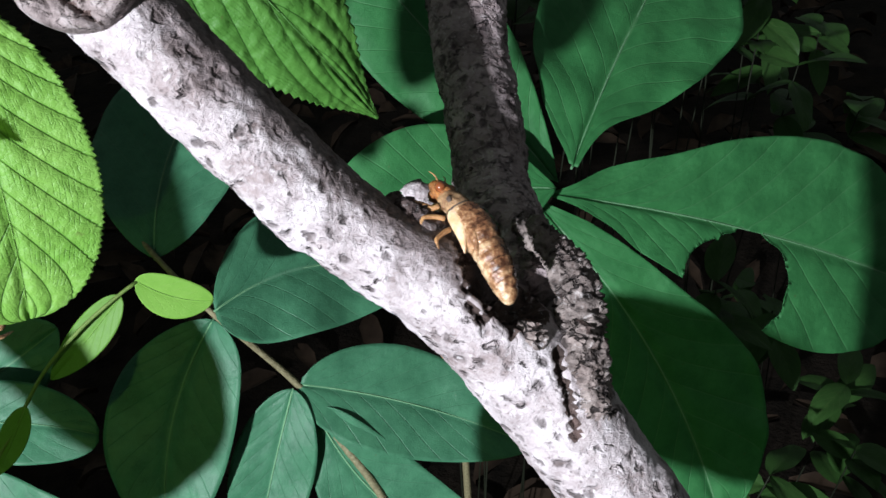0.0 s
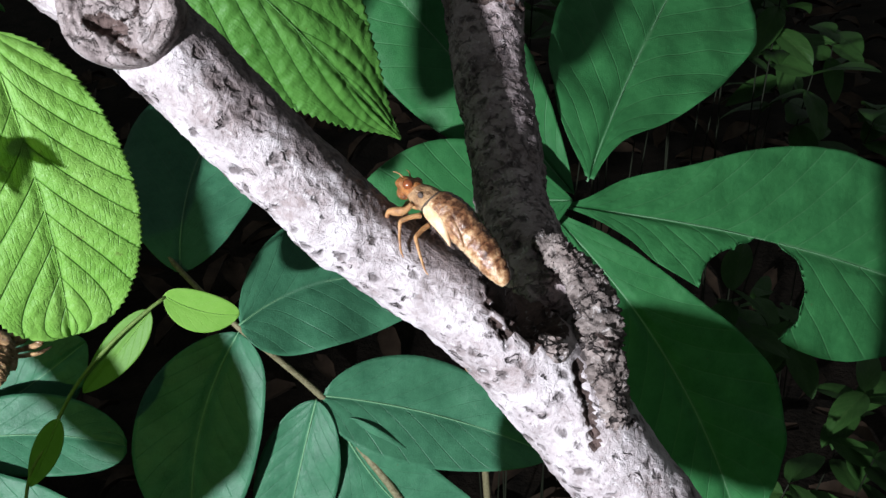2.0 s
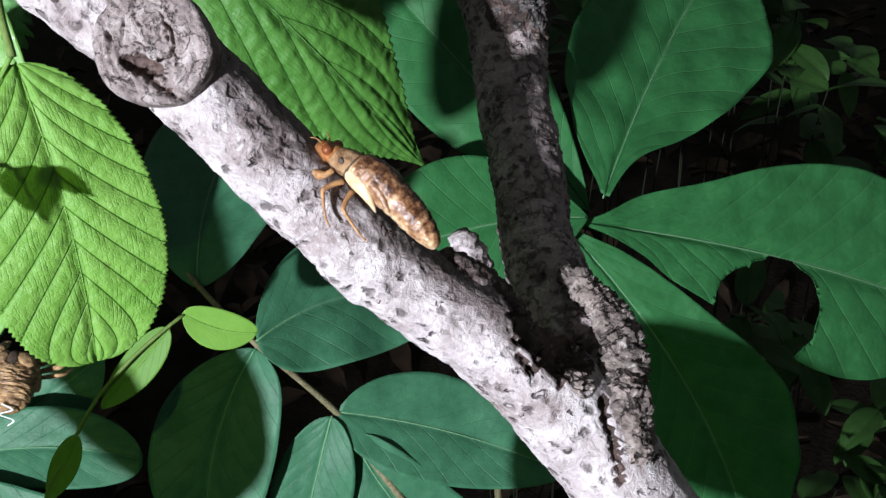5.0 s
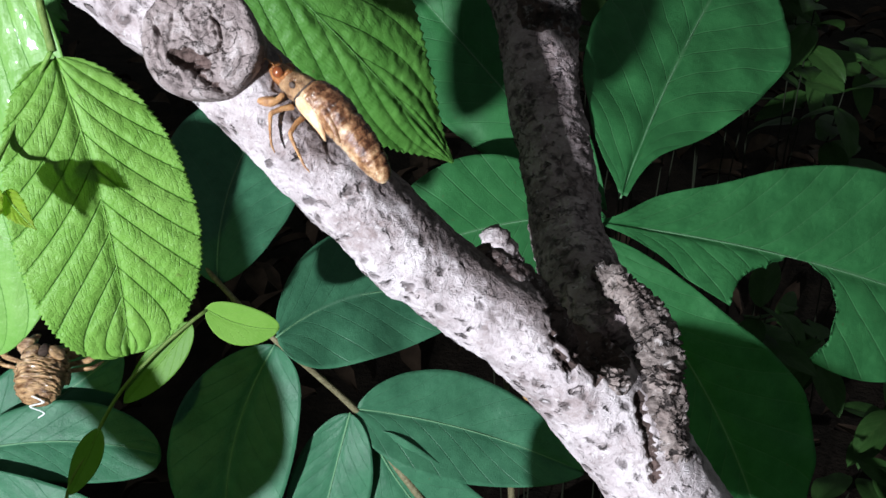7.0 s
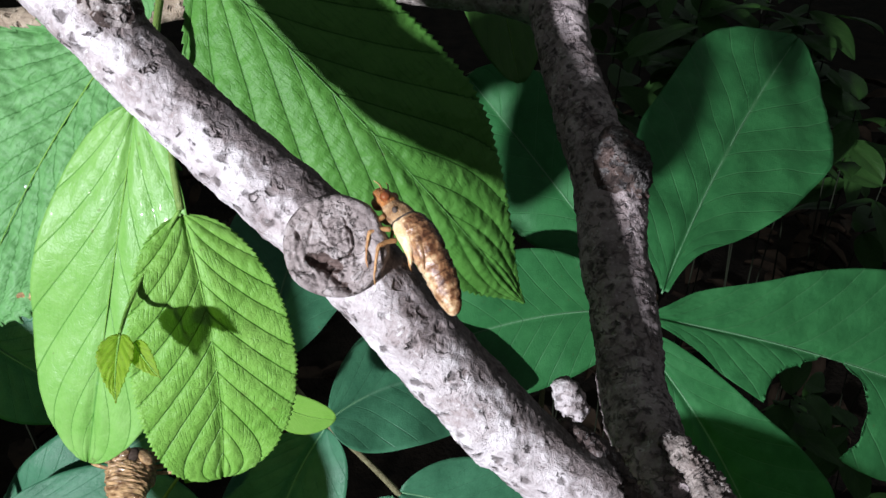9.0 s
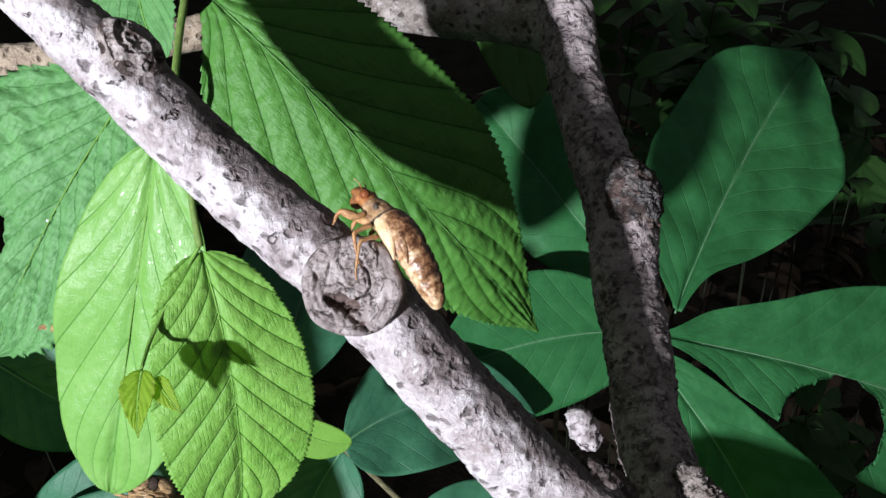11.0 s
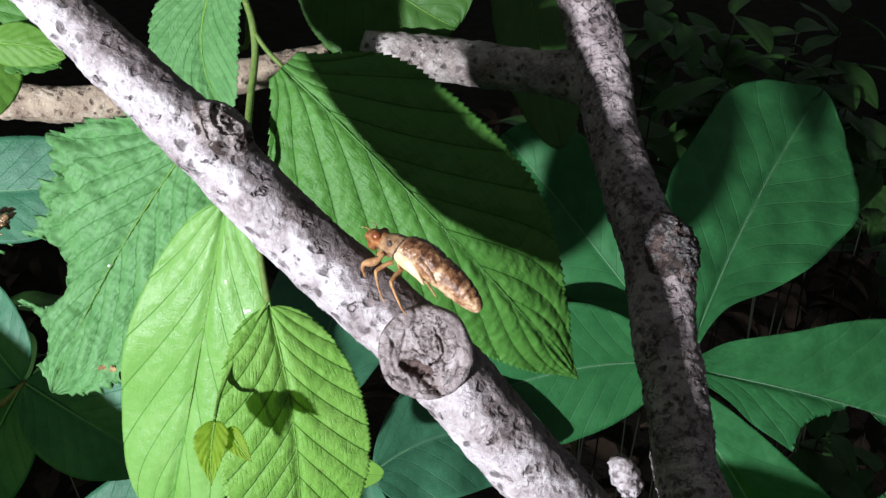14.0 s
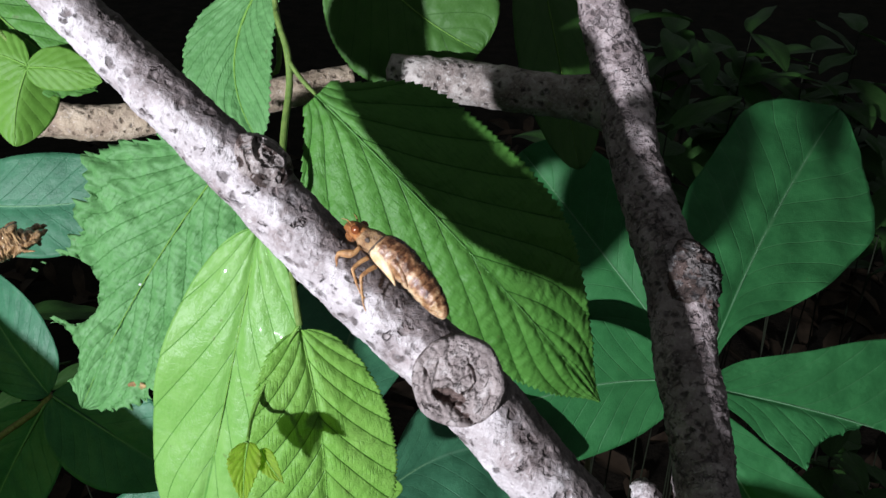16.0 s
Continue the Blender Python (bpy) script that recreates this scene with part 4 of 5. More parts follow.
leaf(twig, "leaf", (-0.1111, 0.1995, 0.9553), (-0.1333, 0.1803, 0.8624), (-0.1082, -0.9683, 0.2252), 0.0388, LEAF_SMOOTH, VEIN_FRESH, 0.0003, "broad smooth glossy green leaf", arch=0.040, bend=-0.013, a=0.62, b=0.62, seed=24, pleat=0.0005, veins=6, sweep=0.42, nu=48, nv=110, wave=0.0025, fold=-0.02)
leaf(twig, "young_leaf", (-0.1067, 0.1588, 0.9214), (-0.1061, 0.1491, 0.9112), (0.0243, -0.7207, 0.6928), 0.0072, LEAF_SPRIG, VEIN_FRESH, 0.0003, "", arch=0.030, bend=0.025, a=0.55, b=1.35, seed=25, pleat=0.0006, veins=6, sweep=0.4, nu=20, nv=40, tooth=0.0004, teeth=14, fold=0.3)
leaf(twig, "young_leaf", (-0.1037, 0.1581, 0.9201), (-0.0977, 0.1536, 0.9143), (-0.0493, -0.8120, 0.5815), 0.0044, LEAF_SPRIG, VEIN_FRESH, 0.0003, "", arch=0.030, bend=0.033, a=0.55, b=1.3, seed=26, pleat=0.0004, veins=6, sweep=0.4, nu=16, nv=30, tooth=0.0003, teeth=12, fold=0.3)

twigb = thing("leafy_twig", (-0.1225, 0.2711, 1.0029), "twig with crumpled pale green toothed leaves behind the branch", "twig", "toothed-leaf twigs")
under(tube("stem", [(-0.1600, 0.3000, 1.3000, 0.0014), (-0.1217, 0.2732, 1.0025, 0.0009), (-0.1281, 0.2628, 0.9748, 0.0008), (-0.1321, 0.2438, 0.9499, 0.0008)], STEM_GREEN, 0.003, 8), twigb)
leaf(twigb, "leaf", (-0.1301, 0.2436, 0.9555), (-0.1794, 0.2172, 0.8782), (-0.1437, -0.9045, 0.4014), 0.0601, LEAF_PALE, VEIN_FRESH, 0.0003, "crumpled ragged-edged pale green leaf", arch=0.020, bend=0.028, a=0.42, b=0.75, seed=27, pleat=0.0017, veins=9, sweep=0.5, nu=56, nv=220, tooth=0.0026, teeth=34, wave=0.006, fold=0.05, ragged=0.28, crumple=0.0017, bites=((0.0215, 0.0640, 0.0105), (0.0165, 0.0850, 0.0095)))
leaf(twigb, "leaf", (-0.1223, 0.2695, 1.0000), (-0.1213, 0.2405, 0.9611), (-0.2738, -0.7752, 0.5693), 0.0286, LEAF_PALE, VEIN_FRESH, 0.0005, "", arch=0.020, bend=0.177, a=0.5, b=0.6, seed=28, pleat=0.0008, veins=8, sweep=0.4, nu=36, nv=96, tooth=0.001, teeth=24, fold=0.25)
under(blob("dead_patch", SHELL, (0, 0, 0), (0.0030, 0.0006, 0.0016), None, 16, 10), twigb, Matrix.Translation((-0.1590, 0.2167, 0.8892)), "small brown withered patch on the leaf edge")

twigc = thing("leafy_twig", (-0.1130, 0.3423, 1.0014), "shaded broad leaves above the broken side limb", "twig", "toothed-leaf twigs")
leaf(twigc, "leaf", (-0.1130, 0.3423, 1.0014), (-0.0604, 0.3335, 0.9595), (0.1132, -0.9340, 0.3387), 0.0610, LEAF_SHADED, VEIN_FRESH, 0.0005, "", arch=0.020, bend=0.072, a=0.6, b=0.5, seed=29, pleat=0.0008, veins=9, sweep=0.35, nu=36, nv=70, tooth=0.0008, teeth=35)
leaf(twigc, "leaf", (-0.0400, 0.4200, 0.9850), (-0.0150, 0.3850, 0.8900), (0.8000, -0.5500, 0.2500), 0.0640, LEAF_SHADED, VEIN_FRESH, 0.0005, "", arch=0.000, bend=-0.008, a=0.6, b=0.6, seed=30, pleat=0.0004, veins=9, sweep=0.3)
under(tube("stem", [(-0.0800, 0.4000, 1.3000, 0.0016), (-0.0400, 0.4210, 0.9850, 0.0009), (-0.0843, 0.3884, 0.9990, 0.0009), (-0.1138, 0.3445, 1.0014, 0.0008)], STEM_GREEN, 0.004, 8), twigc)

twigd = thing("leafy_twig", (-0.1828, 0.2397, 0.9811), "small shoot of folded yellow-green leaves", "twig", "toothed-leaf twigs")
leaf(twigd, "leaf", (-0.2150, 0.2590, 1.0080), (-0.1683, 0.2464, 0.9717), (0.2000, -0.8800, 0.4300), 0.0330, LEAF_MID, VEIN_FRESH, 0.0004, "large toothed leaf ending in a point", arch=0.030, bend=0.030, a=0.55, b=0.75, drip=0.2, seed=31, pleat=0.0008, veins=9, sweep=0.35, nu=44, nv=160, tooth=0.0016, teeth=22, wave=0.002)
leaf(twigd, "leaf", (-0.1851, 0.2416, 0.9802), (-0.1645, 0.2425, 0.9762), (0.1000, -0.9000, 0.4200), 0.0125, LEAF_VINE, VEIN_FRESH, 0.0003, "", arch=0.040, bend=-0.060, a=0.45, b=0.8, seed=33, pleat=0.0004, veins=6, sweep=0.4, nu=24, nv=40, wave=0.001, fold=-0.25)
leaf(twigd, "leaf", (-0.1851, 0.2416, 0.9800), (-0.1900, 0.2345, 0.9590), (0.2500, -0.9000, 0.3500), 0.0200, LEAF_VINE, VEIN_FRESH, 0.0003, "leaf folded along its middle", arch=0.030, bend=0.050, a=0.45, b=0.7, seed=32, pleat=0.0004, veins=6, sweep=0.4, nu=24, nv=48, wave=0.001, fold=-0.55)
leaf(twigd, "leaf", (-0.1851, 0.2420, 0.9803), (-0.2040, 0.2440, 0.9850), (-0.1000, -0.8500, 0.5000), 0.0140, LEAF_VINE, VEIN_FRESH, 0.0003, "", arch=0.020, bend=0.040, a=0.5, b=0.7, seed=34, pleat=0.0004, veins=6, sweep=0.4, nu=24, nv=40, wave=0.001, fold=-0.2)
under(tube("stem", [(-0.2600, 0.2600, 1.3000, 0.0014), (-0.2155, 0.2600, 1.0085, 0.0009), (-0.1990, 0.2500, 0.9930, 0.0007), (-0.1845, 0.2425, 0.9801, 0.0006)], STEM_GREEN, 0.004, 8), twigd)

# leaves added out of view to cast shade on the leaflets behind
shade_caster = thing("compound_leaf", (-0.2608, 0.3122, 0.6925), "unseen broad blue-green leaves added low by the shrub to cast shade", "leaf", "broad compound leaves")
leaf(shade_caster, "leaflet", (-0.3250, 0.1750, 0.9020), (-0.1800, 0.1200, 0.7540), (-0.3800, -0.8200, 0.4200), 0.0900, LEAF_CASTER, VEIN_PALE, 0.0005, "", arch=0.02, a=0.5, b=0.36, seed=44, nu=24, nv=52, wave=0.002)
under(tube("leaf_stalk", [(-0.3240, 0.1750, 0.9015, 0.0010), (-0.3330, 0.1820, 0.8600, 0.0014), (-0.3300, 0.2000, 0.5000, 0.0022), (-0.3300, 0.2000, -0.0200, 0.0030)], STEM_WOODY, 0.01, 8), shade_caster)

# second unseen leaf, added to shade the lower palm leaflet
leaf(shade_caster, "leaflet", (0.0530, 0.1000, 0.6960), (-0.0530, 0.1860, 0.7490), (-0.5200, -0.7600, 0.3900), 0.0700, LEAF_CASTER, VEIN_PALE, 0.0005, "", arch=0.02, a=0.4, b=0.4, seed=45, nu=24, nv=52, wave=0.002)
under(tube("leaf_stalk", [(0.0526, 0.1003, 0.6962, 0.0010), (0.0570, 0.0980, 0.6600, 0.0012), (0.0200, 0.1000, 0.4000, 0.0020), (0.0100, 0.1000, -0.0200, 0.0028)], STEM_WOODY, 0.01, 8), shade_caster)


# ---- the crawling nymph and the shed shells ----
def cicada(name, at, label, category, skins, group="", shed=False):
    """An insect of 26 mm, head along y, back along z, built about its middle."""
    cuticle, hump_skin, shield_skin, head_skin, pad_skin, leg_skin, eye_skin = skins
    ob = thing(name, at, label, category, group)

    def add(part, label=""):
        part.parent = ob
        tagged(part, label)
        return part

    mm = 0.001
    wide, high, sink, rough = (0.82, 0.87, 0.0, 0.13) if shed else (0.70, 0.72, 0.45, 0.045)

    def lathe(part_name, skin, profile, ridge, count, seed):
        """A body section turned along y from rows of y, half width, half height, centre height."""
        verts, faces, seg = [], [], 40
        rows = spline(profile, 0.16)
        for k, (y, w, h, c) in enumerate(rows):
            f = k / (len(rows) - 1)
            at_ring = (y + 13.3) * 0.5674 if count > 4 else count * f
            groove = 1 - ridge * (1 - at_ring % 1.0) ** 2.0
            for j in range(seg):
                a = 2 * math.pi * j / seg
                x, z = wide * w * math.cos(a), high * h * math.sin(a) * (0.9 if math.sin(a) < 0 else 1.0)
                q = Vector((x, y, z))
                b = groove * (1 + rough * noise.noise(q * 0.9 + Vector((seed, 0, 0))) + 0.7 * rough * noise.noise(q * 2.7))
                verts.append((x * b * mm, y * mm, (z * b + c - sink) * mm))
        n = len(rows)
        for k in range(n - 1):
            for j in range(seg):
                j2 = (j + 1) % seg
                faces.append((k * seg + j, k * seg + j2, (k + 1) * seg + j2, (k + 1) * seg + j))
        faces.append(tuple(range(seg - 1, -1, -1)))
        faces.append(tuple((n - 1) * seg + j for j in range(seg)))
        return mesh_object(part_name, verts, faces, skin)

    add(lathe("abdomen", cuticle, [(-13.3, 0.7, 0.7, 0.0), (-13.0, 1.5, 1.5, 0.1), (-12.0, 2.4, 2.4, 0.3), (-9.6, 3.4, 3.5, 0.7), (-6.0, 4.1, 4.25, 1.2), (-2.5, 4.15, 4.45, 1.4), (0.8, 3.9, 4.1, 1.2)], 0.010 if shed else 0.060, 8, 1.0), "ringed tan-brown abdomen")
    add(lathe("thorax", hump_skin, [(-2.6, 3.9, 4.2, 1.3), (-1.6, 4.3, 4.7, 1.4), (0.8, 4.45, 5.0, 1.4), (3.2, 4.3, 4.8, 1.2), (5.2, 3.9, 4.2, 0.9), (6.0, 3.3, 3.3, 0.6)], 0.0, 2, 2.0), "humped brown thorax")
    add(lathe("pronotum", shield_skin, [(5.6, 3.2, 3.2, 0.5), (6.2, 3.9, 3.7, 0.5), (7.8, 3.6, 3.4, 0.2), (9.2, 3.0, 2.7, -0.1), (9.6, 2.4, 2.2, -0.2)], 0.05, 1, 3.0), "saddle-shaped shield behind the head")
    add(lathe("neck_groove", EYE_DARK, [(5.35, 3.0, 3.0, 0.5), (5.6, 3.75, 3.75, 0.6), (5.95, 3.75, 3.7, 0.6), (6.2, 3.0, 3.0, 0.5)], 0.0, 1, 5.0), "dark groove behind the shield")
    add(lathe("head", head_skin, [(8.7, 2.3, 2.2, -0.1), (9.3, 2.8, 2.6, -0.1), (10.6, 2.8, 2.5, -0.3), (12.0, 2.2, 2.1, -0.6), (12.9, 1.4, 1.5, -0.9), (13.2, 0.7, 0.8, -1.0)], 0.0, 1, 4.0), "russet head")
    add(blob("snout", head_skin, (0, 10.9 * mm, -2.3 * mm), (1.2 * mm, 1.3 * mm, 1.3 * mm), None, 18, 12), "bulging face")

    def taper(c, ph, p):
        """Pad that narrows to its hind end."""
        f = 0.62 + 0.38 * c if c < 0 else 0.62 + 0.38 * min(1.0, c * 1.2)
        return Vector((p.x, p.y, p.z * f * 1.25 - 0.0006 * (c - 0.2) ** 2))

    for sx in (-1, 1):
        add(blob("eye", eye_skin, (sx * 2.62 * wide * mm, 10.7 * mm, 0.3 * mm - sink * 0.5 * mm), (0.85 * mm, 0.95 * mm, 0.95 * mm), None, 16, 12), "round glossy eye")
        add(blob("side_spot", EYE_DARK, (sx * 3.50 * wide * mm, 7.5 * mm, (1.0 - sink) * mm), (0.22 * mm, 0.60 * mm, 0.52 * mm), None, 14, 10), "dark spot on the side")
        tilt = Euler((radians(7), 0, radians(sx * 3))).to_matrix()
        add(blob("fore_wing_pad", pad_skin, (sx * 3.90 * wide * mm, 1.6 * mm, -0.5 * mm), (0.62 * mm, 4.1 * mm, 1.45 * mm), tilt, 20, 24, taper), "smooth golden-cream wing pad")
        add(blob("hind_wing_pad", cuticle, (sx * 3.95 * wide * mm, -0.6 * mm, 1.1 * mm), (0.62 * mm, 3.8 * mm, 1.1 * mm), tilt, 18, 18, taper), "tan hind wing pad")
        add(tube("antenna", [(sx * 0.0013, 0.0122, 0.0001, 0.00016), (sx * 0.0019, 0.0132, 0.0003, 0.00011), (sx * 0.0025, 0.0140, 0.0, 0.00005)], leg_skin, 0.0006, 6))
    legs = []

    def jointed(pts):
        """Straight leg pieces with short bends at the joints."""
        out = [pts[0]]
        for p, q, n in zip(pts, pts[1:], pts[2:]):
            out.append(tuple(0.78 * a + 0.22 * b for a, b in zip(q, p)))
            out.append(tuple(0.80 * a + 0.20 * b for a, b in zip(q, n)))
        return out + [pts[-1]]

    shapes = (
        ("fore_leg", (2.2, 7.8, -1.8), [(0, 0, 0, 0.5), (0.8, 0.1, -1.0, 0.5), (1.2, 0.7, -1.7, 0.85), (1.5, 2.1, -2.5, 0.72), (1.6, 2.6, -2.8, 0.45), (1.5, 2.5, -4.0, 0.40), (1.4, 2.0, -4.8, 0.22), (1.3, 1.7, -5.5, 0.10)]),
        ("middle_leg", (2.4, 5.2, -2.0), [(0, 0, 0, 0.5), (1.2, 0.5, -0.9, 0.45), (2.6, 0.7, -2.2, 0.42), (3.0, 0.4, -2.6, 0.33), (3.1, -1.8, -4.2, 0.24), (3.0, -3.4, -5.2, 0.18), (2.7, -4.6, -5.6, 0.10)]),
        ("hind_leg", (2.4, 3.0, -2.2), [(0, 0, 0, 0.5), (1.3, 0.0, -0.8, 0.44), (2.7, -0.3, -2.0, 0.40), (3.1, -0.8, -2.4, 0.32), (3.2, -3.4, -3.8, 0.23), (3.1, -5.2, -4.8, 0.17), (2.8, -6.4, -5.2, 0.09)]),
    )
    if shed:
        # legs flung wide to grip the leaf edge, and the back torn open
        shapes = (
            ("fore_leg", (2.2, 7.8, -0.6), [(0, 0, 0, 0.8), (1.1, 1.4, 0.2, 0.9), (1.6, 3.8, 0.8, 1.30), (1.2, 6.6, 1.2, 1.15), (0.7, 8.0, 0.6, 0.8), (0.3, 9.4, 0.9, 0.6), (0.0, 10.6, 0.4, 0.2)]),
            ("middle_leg", (2.6, 5.2, -0.8), [(0, 0, 0, 0.75), (1.5, 0.6, 0.4, 0.75), (3.2, 1.4, 1.0, 0.8), (4.0, 3.2, 1.2, 0.6), (3.9, 6.2, 0.8, 0.5), (3.2, 8.4, 0.4, 0.35), (2.6, 9.2, 0.2, 0.14)]),
            ("hind_leg", (2.6, 3.0, -1.0), [(0, 0, 0, 0.7), (1.6, 0.2, 0.2, 0.65), (3.4, 1.0, 0.4, 0.65), (4.0, 1.8, 0.2, 0.5), (4.8, 4.4, -0.4, 0.35), (5.2, 6.0, -0.8, 0.14)]),
        )
        add(blob("back_split", EYE_DARK, (0.4 * mm, 4.6 * mm, 5.35 * mm), (0.8 * mm, 3.4 * mm, 0.5 * mm), None, 16, 14), "dark torn slit along the back")
        for sx in (-1, 1):
            lip = Euler((0, radians(sx * 24), radians(sx * 9))).to_matrix()
            add(blob("split_lip", cuticle, (sx * 1.9 * mm + 0.4 * mm, 4.4 * mm, 5.1 * mm), (1.25 * mm, 3.3 * mm, 0.75 * mm), lip, 18, 16), "pale swollen lip of the torn back")
    for sx in (-1, 1):
        for leg_name, hip, pts in shapes:
            leg = tube(leg_name, [(sx * x * mm, y * mm, z * mm, r * mm) for x, y, z, r in jointed(pts)], leg_skin, 0.0003, 12, 0.00003, 1500)
            leg.parent = ob
            leg.location = (sx * hip[0] * mm, hip[1] * mm, hip[2] * mm)
            legs.append((leg, sx))
    return ob, legs


nymph, nymph_legs = cicada("cicada_nymph", (0, 0, 0), "amber-brown cicada nymph with cream wing pads crawling up the branch", "insect", (AMBER, HUMP, SHIELD, RUSSET, CREAM, LEG_TAN, EYE_RUSSET))

froth = thing("froth_drop", (-0.1605, 0.2316, 0.9176), "tiny white froth drop on the crumpled leaf", "froth")
rng_froth = random.Random(8)
for _ in range(16):
    q = Vector((rng_froth.uniform(-1.6, 1.6), rng_froth.uniform(-0.9, 0.0), rng_froth.uniform(-1.6, 1.6))) * 0.001
    rr = rng_froth.uniform(0.0004, 0.0009)
    bubble = blob("bubble", FOAM, q, (rr, rr, rr), None, 10, 8)
    bubble.parent = froth

silk = None
SHELL_SKINS = (SHELL, SHELL, SHELL, SHELL, SHELL, SHELL, SHELL)
for place, turn in (((-0.1287, 0.1925, 0.8455), (18.0, 7.8, 3.0)), ((-0.2165, 0.2640, 0.9085), (20.0, -14.5, -60.0)), ((-0.0060, 0.1565, 0.8815), (-147.2, 0.7, 65.5))):
    shell, _ = cicada("cicada_shell", (0, 0, 0), "empty glossy brown cast-off cicada shell clinging to leaves", "insect shell", SHELL_SKINS, "cast-off shells", True)
    shell.matrix_basis = pose(*place, *turn) @ Matrix.Diagonal((1.75, 0.68, 1.25, 1.0))
    if not silk:
        silk = tube("silk_thread", [(0.0, -0.0125, 0.0030, 0.00022), (0.0014, -0.0136, 0.0016, 0.00022), (-0.0006, -0.0142, 0.0002, 0.0002), (0.0012, -0.0150, -0.0014, 0.00018), (0.0002, -0.0158, -0.0030, 0.00014)], FOAM, 0.0004, 6)
        silk.parent = shell
        tagged(silk, "white silk thread")

NYMPH_ROWS = [
    (0.0, -0.00137, 0.14184, 0.90607, 34.1, 36.0, 50.4),
    (0.5, -0.00194, 0.14098, 0.90697, 32.6, 36.4, 49.7),
    (1.0, -0.00384, 0.14076, 0.90988, 27.8, 32.4, 50.5),
    (1.5, -0.00674, 0.14043, 0.91290, 34.1, 24.6, 61.6),
    (2.0, -0.00880, 0.13938, 0.91423, 32.0, 23.7, 61.3),
    (2.5, -0.01131, 0.13963, 0.91608, 29.3, 22.1, 62.2),
    (3.0, -0.01283, 0.14021, 0.91748, 29.2, 21.3, 61.8),
    (3.5, -0.01587, 0.14030, 0.92031, 26.1, 17.7, 64.6),
    (4.0, -0.01916, 0.14047, 0.92344, 31.9, 16.3, 66.4),
    (6.5, -0.03602, 0.14124, 0.93684, 33.5, 15.7, 65.4),
    (7.0, -0.03940, 0.14166, 0.94073, 39.4, 13.2, 69.5),
    (7.5, -0.04056, 0.14274, 0.94396, 38.7, 17.0, 66.7),
    (8.0, -0.04102, 0.14371, 0.94549, 39.2, 20.1, 66.8),
    (8.5, -0.04124, 0.14466, 0.94986, 41.1, 26.3, 64.2),
    (9.0, -0.04367, 0.14495, 0.95280, 44.1, 29.2, 67.5),
    (11.5, -0.05021, 0.14693, 0.96090, 45.7, 34.5, 76.9),
    (12.0, -0.05117, 0.14677, 0.96082, 44.7, 35.3, 78.2),
    (12.5, -0.05340, 0.14771, 0.96329, 39.0, 30.7, 78.4),
    (13.0, -0.05446, 0.14880, 0.96414, 34.9, 28.4, 73.7),
    (13.5, -0.05626, 0.14940, 0.96587, 29.9, 21.4, 71.9),
    (14.0, -0.05876, 0.15045, 0.96840, 24.2, 16.5, 70.5),
    (14.5, -0.06180, 0.15034, 0.96874, 22.9, 15.8, 71.4),
    (15.0, -0.06411, 0.15089, 0.97045, 26.7, 16.2, 69.7),
    (15.5, -0.06729, 0.15102, 0.97153, 28.4, 15.5, 67.9),
    (16.0, -0.07045, 0.15178, 0.97395, 34.9, 14.1, 72.5),
]


def motions():
    """The nymph's crawl, and its legs, which step in turn."""
    walk(nymph, [(t, pose(x, y, z, rx, ry, rz)) for t, x, y, z, rx, ry, rz in NYMPH_ROWS])
    for k, (leg, sx) in enumerate(nymph_legs):
        hip = tuple(leg.location)
        rows = []
        for n in range(41):
            t = 0.4 * n
            swing = 13 * math.sin(2.6 * t + 2.1 * k + (1.0 if sx > 0 else 0.0))
            lift = 5 * math.cos(2.6 * t + 2.1 * k)
            rows.append((t, pose(*hip, swing, lift * sx, swing * 0.5 * sx)))
        walk(leg, rows)


# ---- undergrowth ----
def weed_leaf_mesh(name, length, width, seed):
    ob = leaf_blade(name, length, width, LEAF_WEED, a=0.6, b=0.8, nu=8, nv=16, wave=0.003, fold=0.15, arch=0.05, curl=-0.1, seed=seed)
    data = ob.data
    bpy.data.objects.remove(ob)
    return data


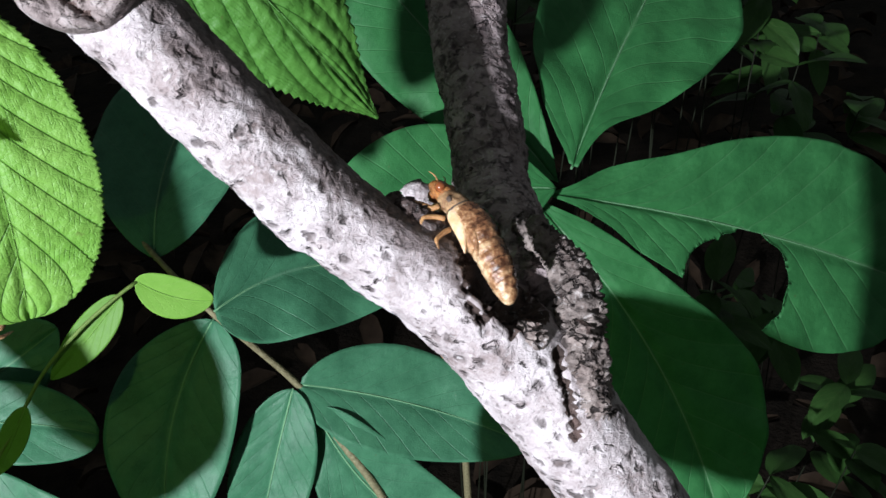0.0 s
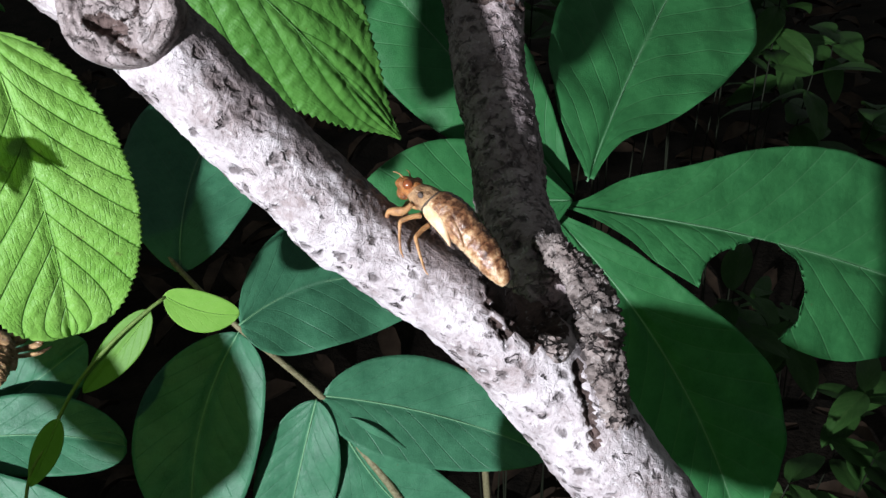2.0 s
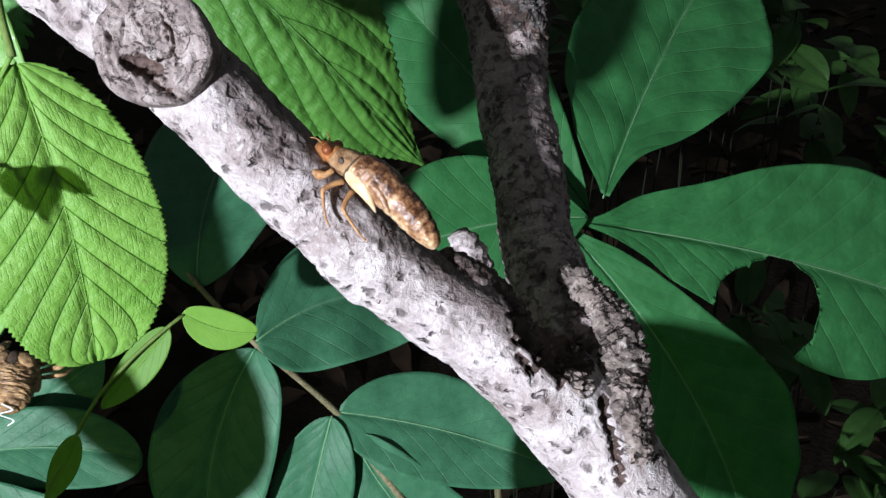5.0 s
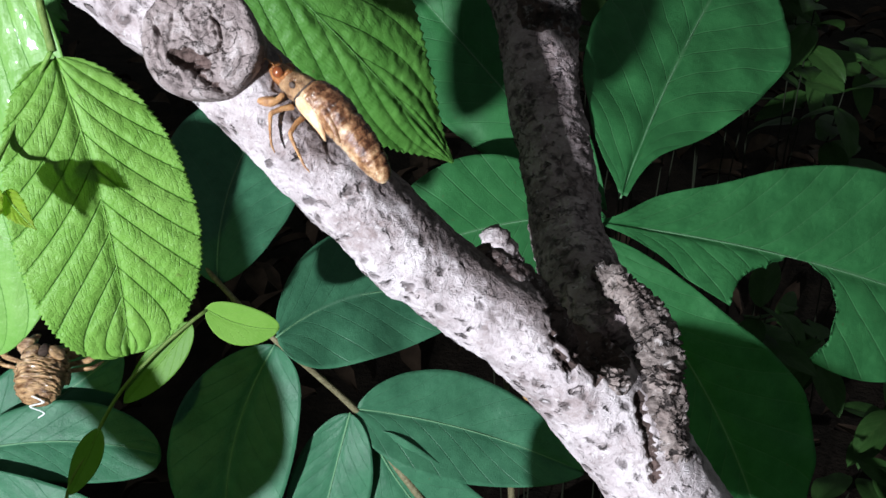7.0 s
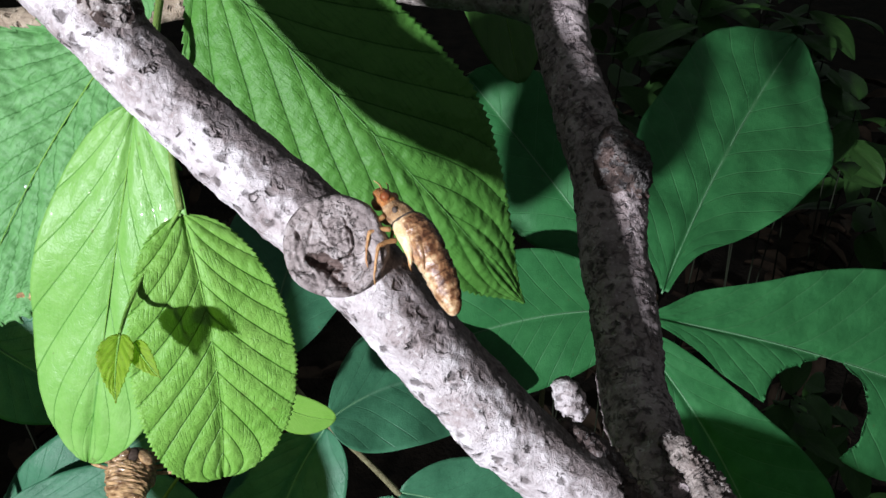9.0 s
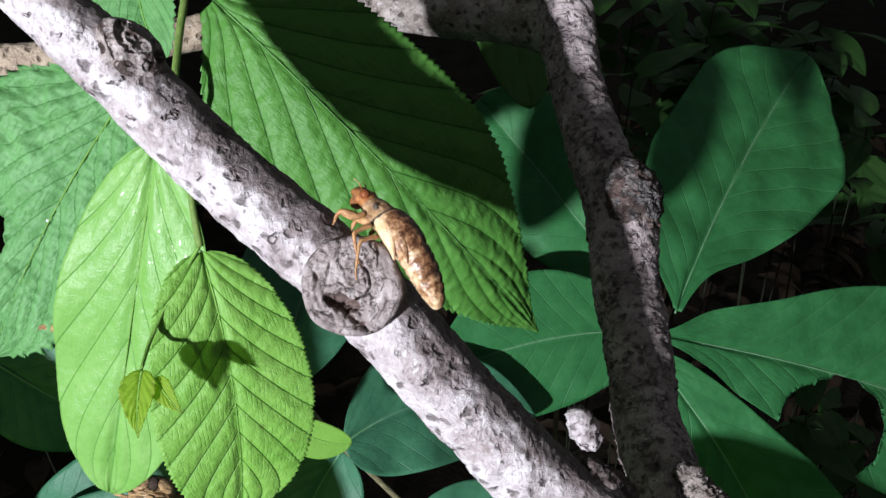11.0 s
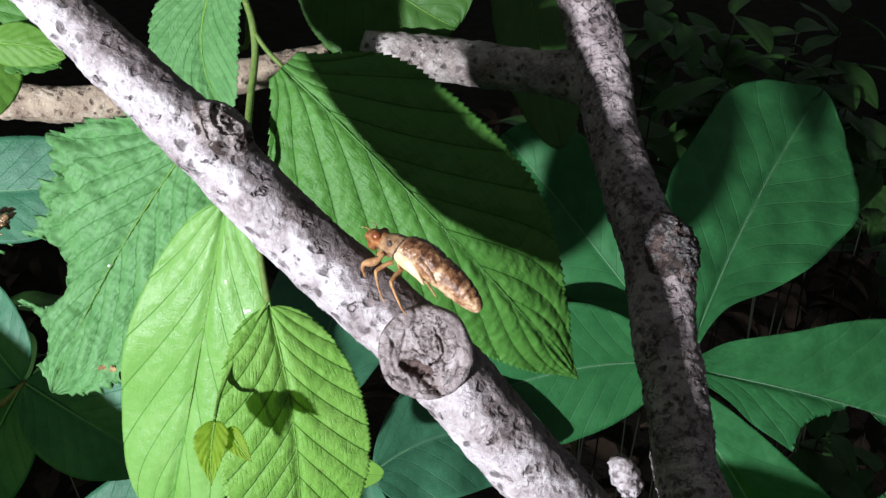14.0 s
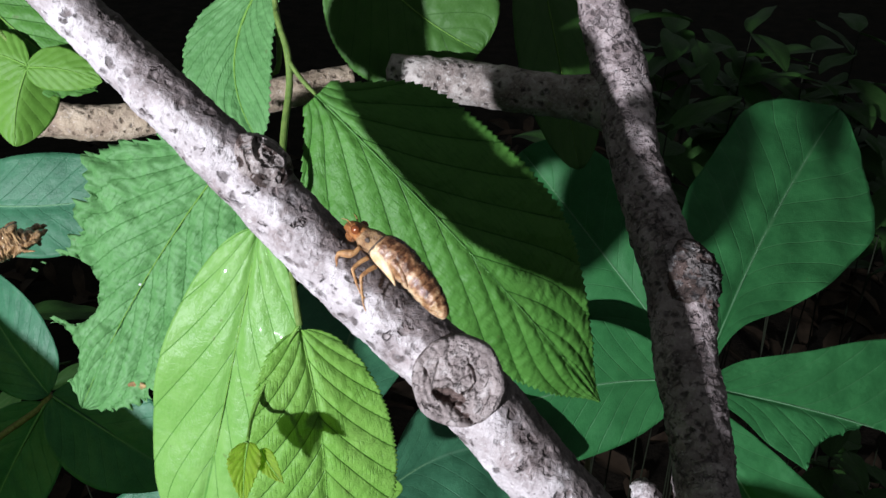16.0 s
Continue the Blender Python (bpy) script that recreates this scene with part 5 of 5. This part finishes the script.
WEED_LEAVES = [weed_leaf_mesh("leaf", 0.052, 0.024, 41), weed_leaf_mesh("leaf", 0.040, 0.022, 42), weed_leaf_mesh("leaf", 0.060, 0.020, 43)]
WEED_TOPS = [(0.079, 0.722, 0.857), (0.161, 0.843, 0.797), (0.217, 0.803, 0.822), (0.234, 0.733, 0.797), (0.160, 0.912, 0.714), (0.269, 0.740, 0.745), (0.034, 0.624, 0.892), (0.334, 0.551, 0.469), (0.220, 0.425, 0.511), (0.316, 0.487, 0.463), (0.320, 0.755, 0.413), (0.413, 0.907, 0.637), (0.320, 0.805, 0.664), (0.331, 0.636, 0.682), (0.060, 0.589, 0.827), (-0.003, 0.654, 0.787), (-0.369, 0.497, 0.716), (0.168, 0.699, 0.771), (0.187, 0.701, 0.812), (0.247, 0.769, 0.766), (0.257, 0.677, 0.768), (0.299, 0.689, 0.690), (0.165, 0.798, 0.779), (0.254, 0.750, 0.811), (0.219, 0.573, 0.564), (0.289, 0.607, 0.500), (0.097, 0.721, 0.853), (0.141, 0.726, 0.857), (0.182, 0.712, 0.827), (0.127, 0.686, 0.788), (0.225, 0.732, 0.858)]


def weed(top, seed):
    """A slim weed: one leaning stem with pairs of oval leaves near its top."""
    rng = random.Random(seed)
    x, y, z = top
    foot = (x + rng.uniform(-0.05, 0.05), y + rng.uniform(-0.03, 0.06))
    ob = thing("weed_plant", (foot[0], foot[1], 0.0), "slim green weed with small oval leaves in the dark undergrowth", "weed", "undergrowth weeds")
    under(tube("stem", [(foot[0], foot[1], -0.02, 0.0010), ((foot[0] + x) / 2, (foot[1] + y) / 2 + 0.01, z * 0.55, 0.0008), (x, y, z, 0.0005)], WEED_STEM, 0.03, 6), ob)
    for k in range(9):
        f = 1.0 - 0.05 * (k // 2)
        at = Vector((x, y, z)) * f + Vector(((foot[0] + x) / 2, (foot[1] + y) / 2 + 0.01, z * 0.55)) * (1 - f)
        leaf_ob = new("leaf", WEED_LEAVES[rng.randrange(3)])
        turn = Euler((radians(rng.uniform(-35, 25)), radians(rng.uniform(-25, 25)), radians(180 * (k % 2) + rng.uniform(-70, 70))))
        under(leaf_ob, ob, Matrix.Translation(at) @ turn.to_matrix().to_4x4())


for n, top in enumerate(WEED_TOPS):
    weed(top, 100 + n)


motions()
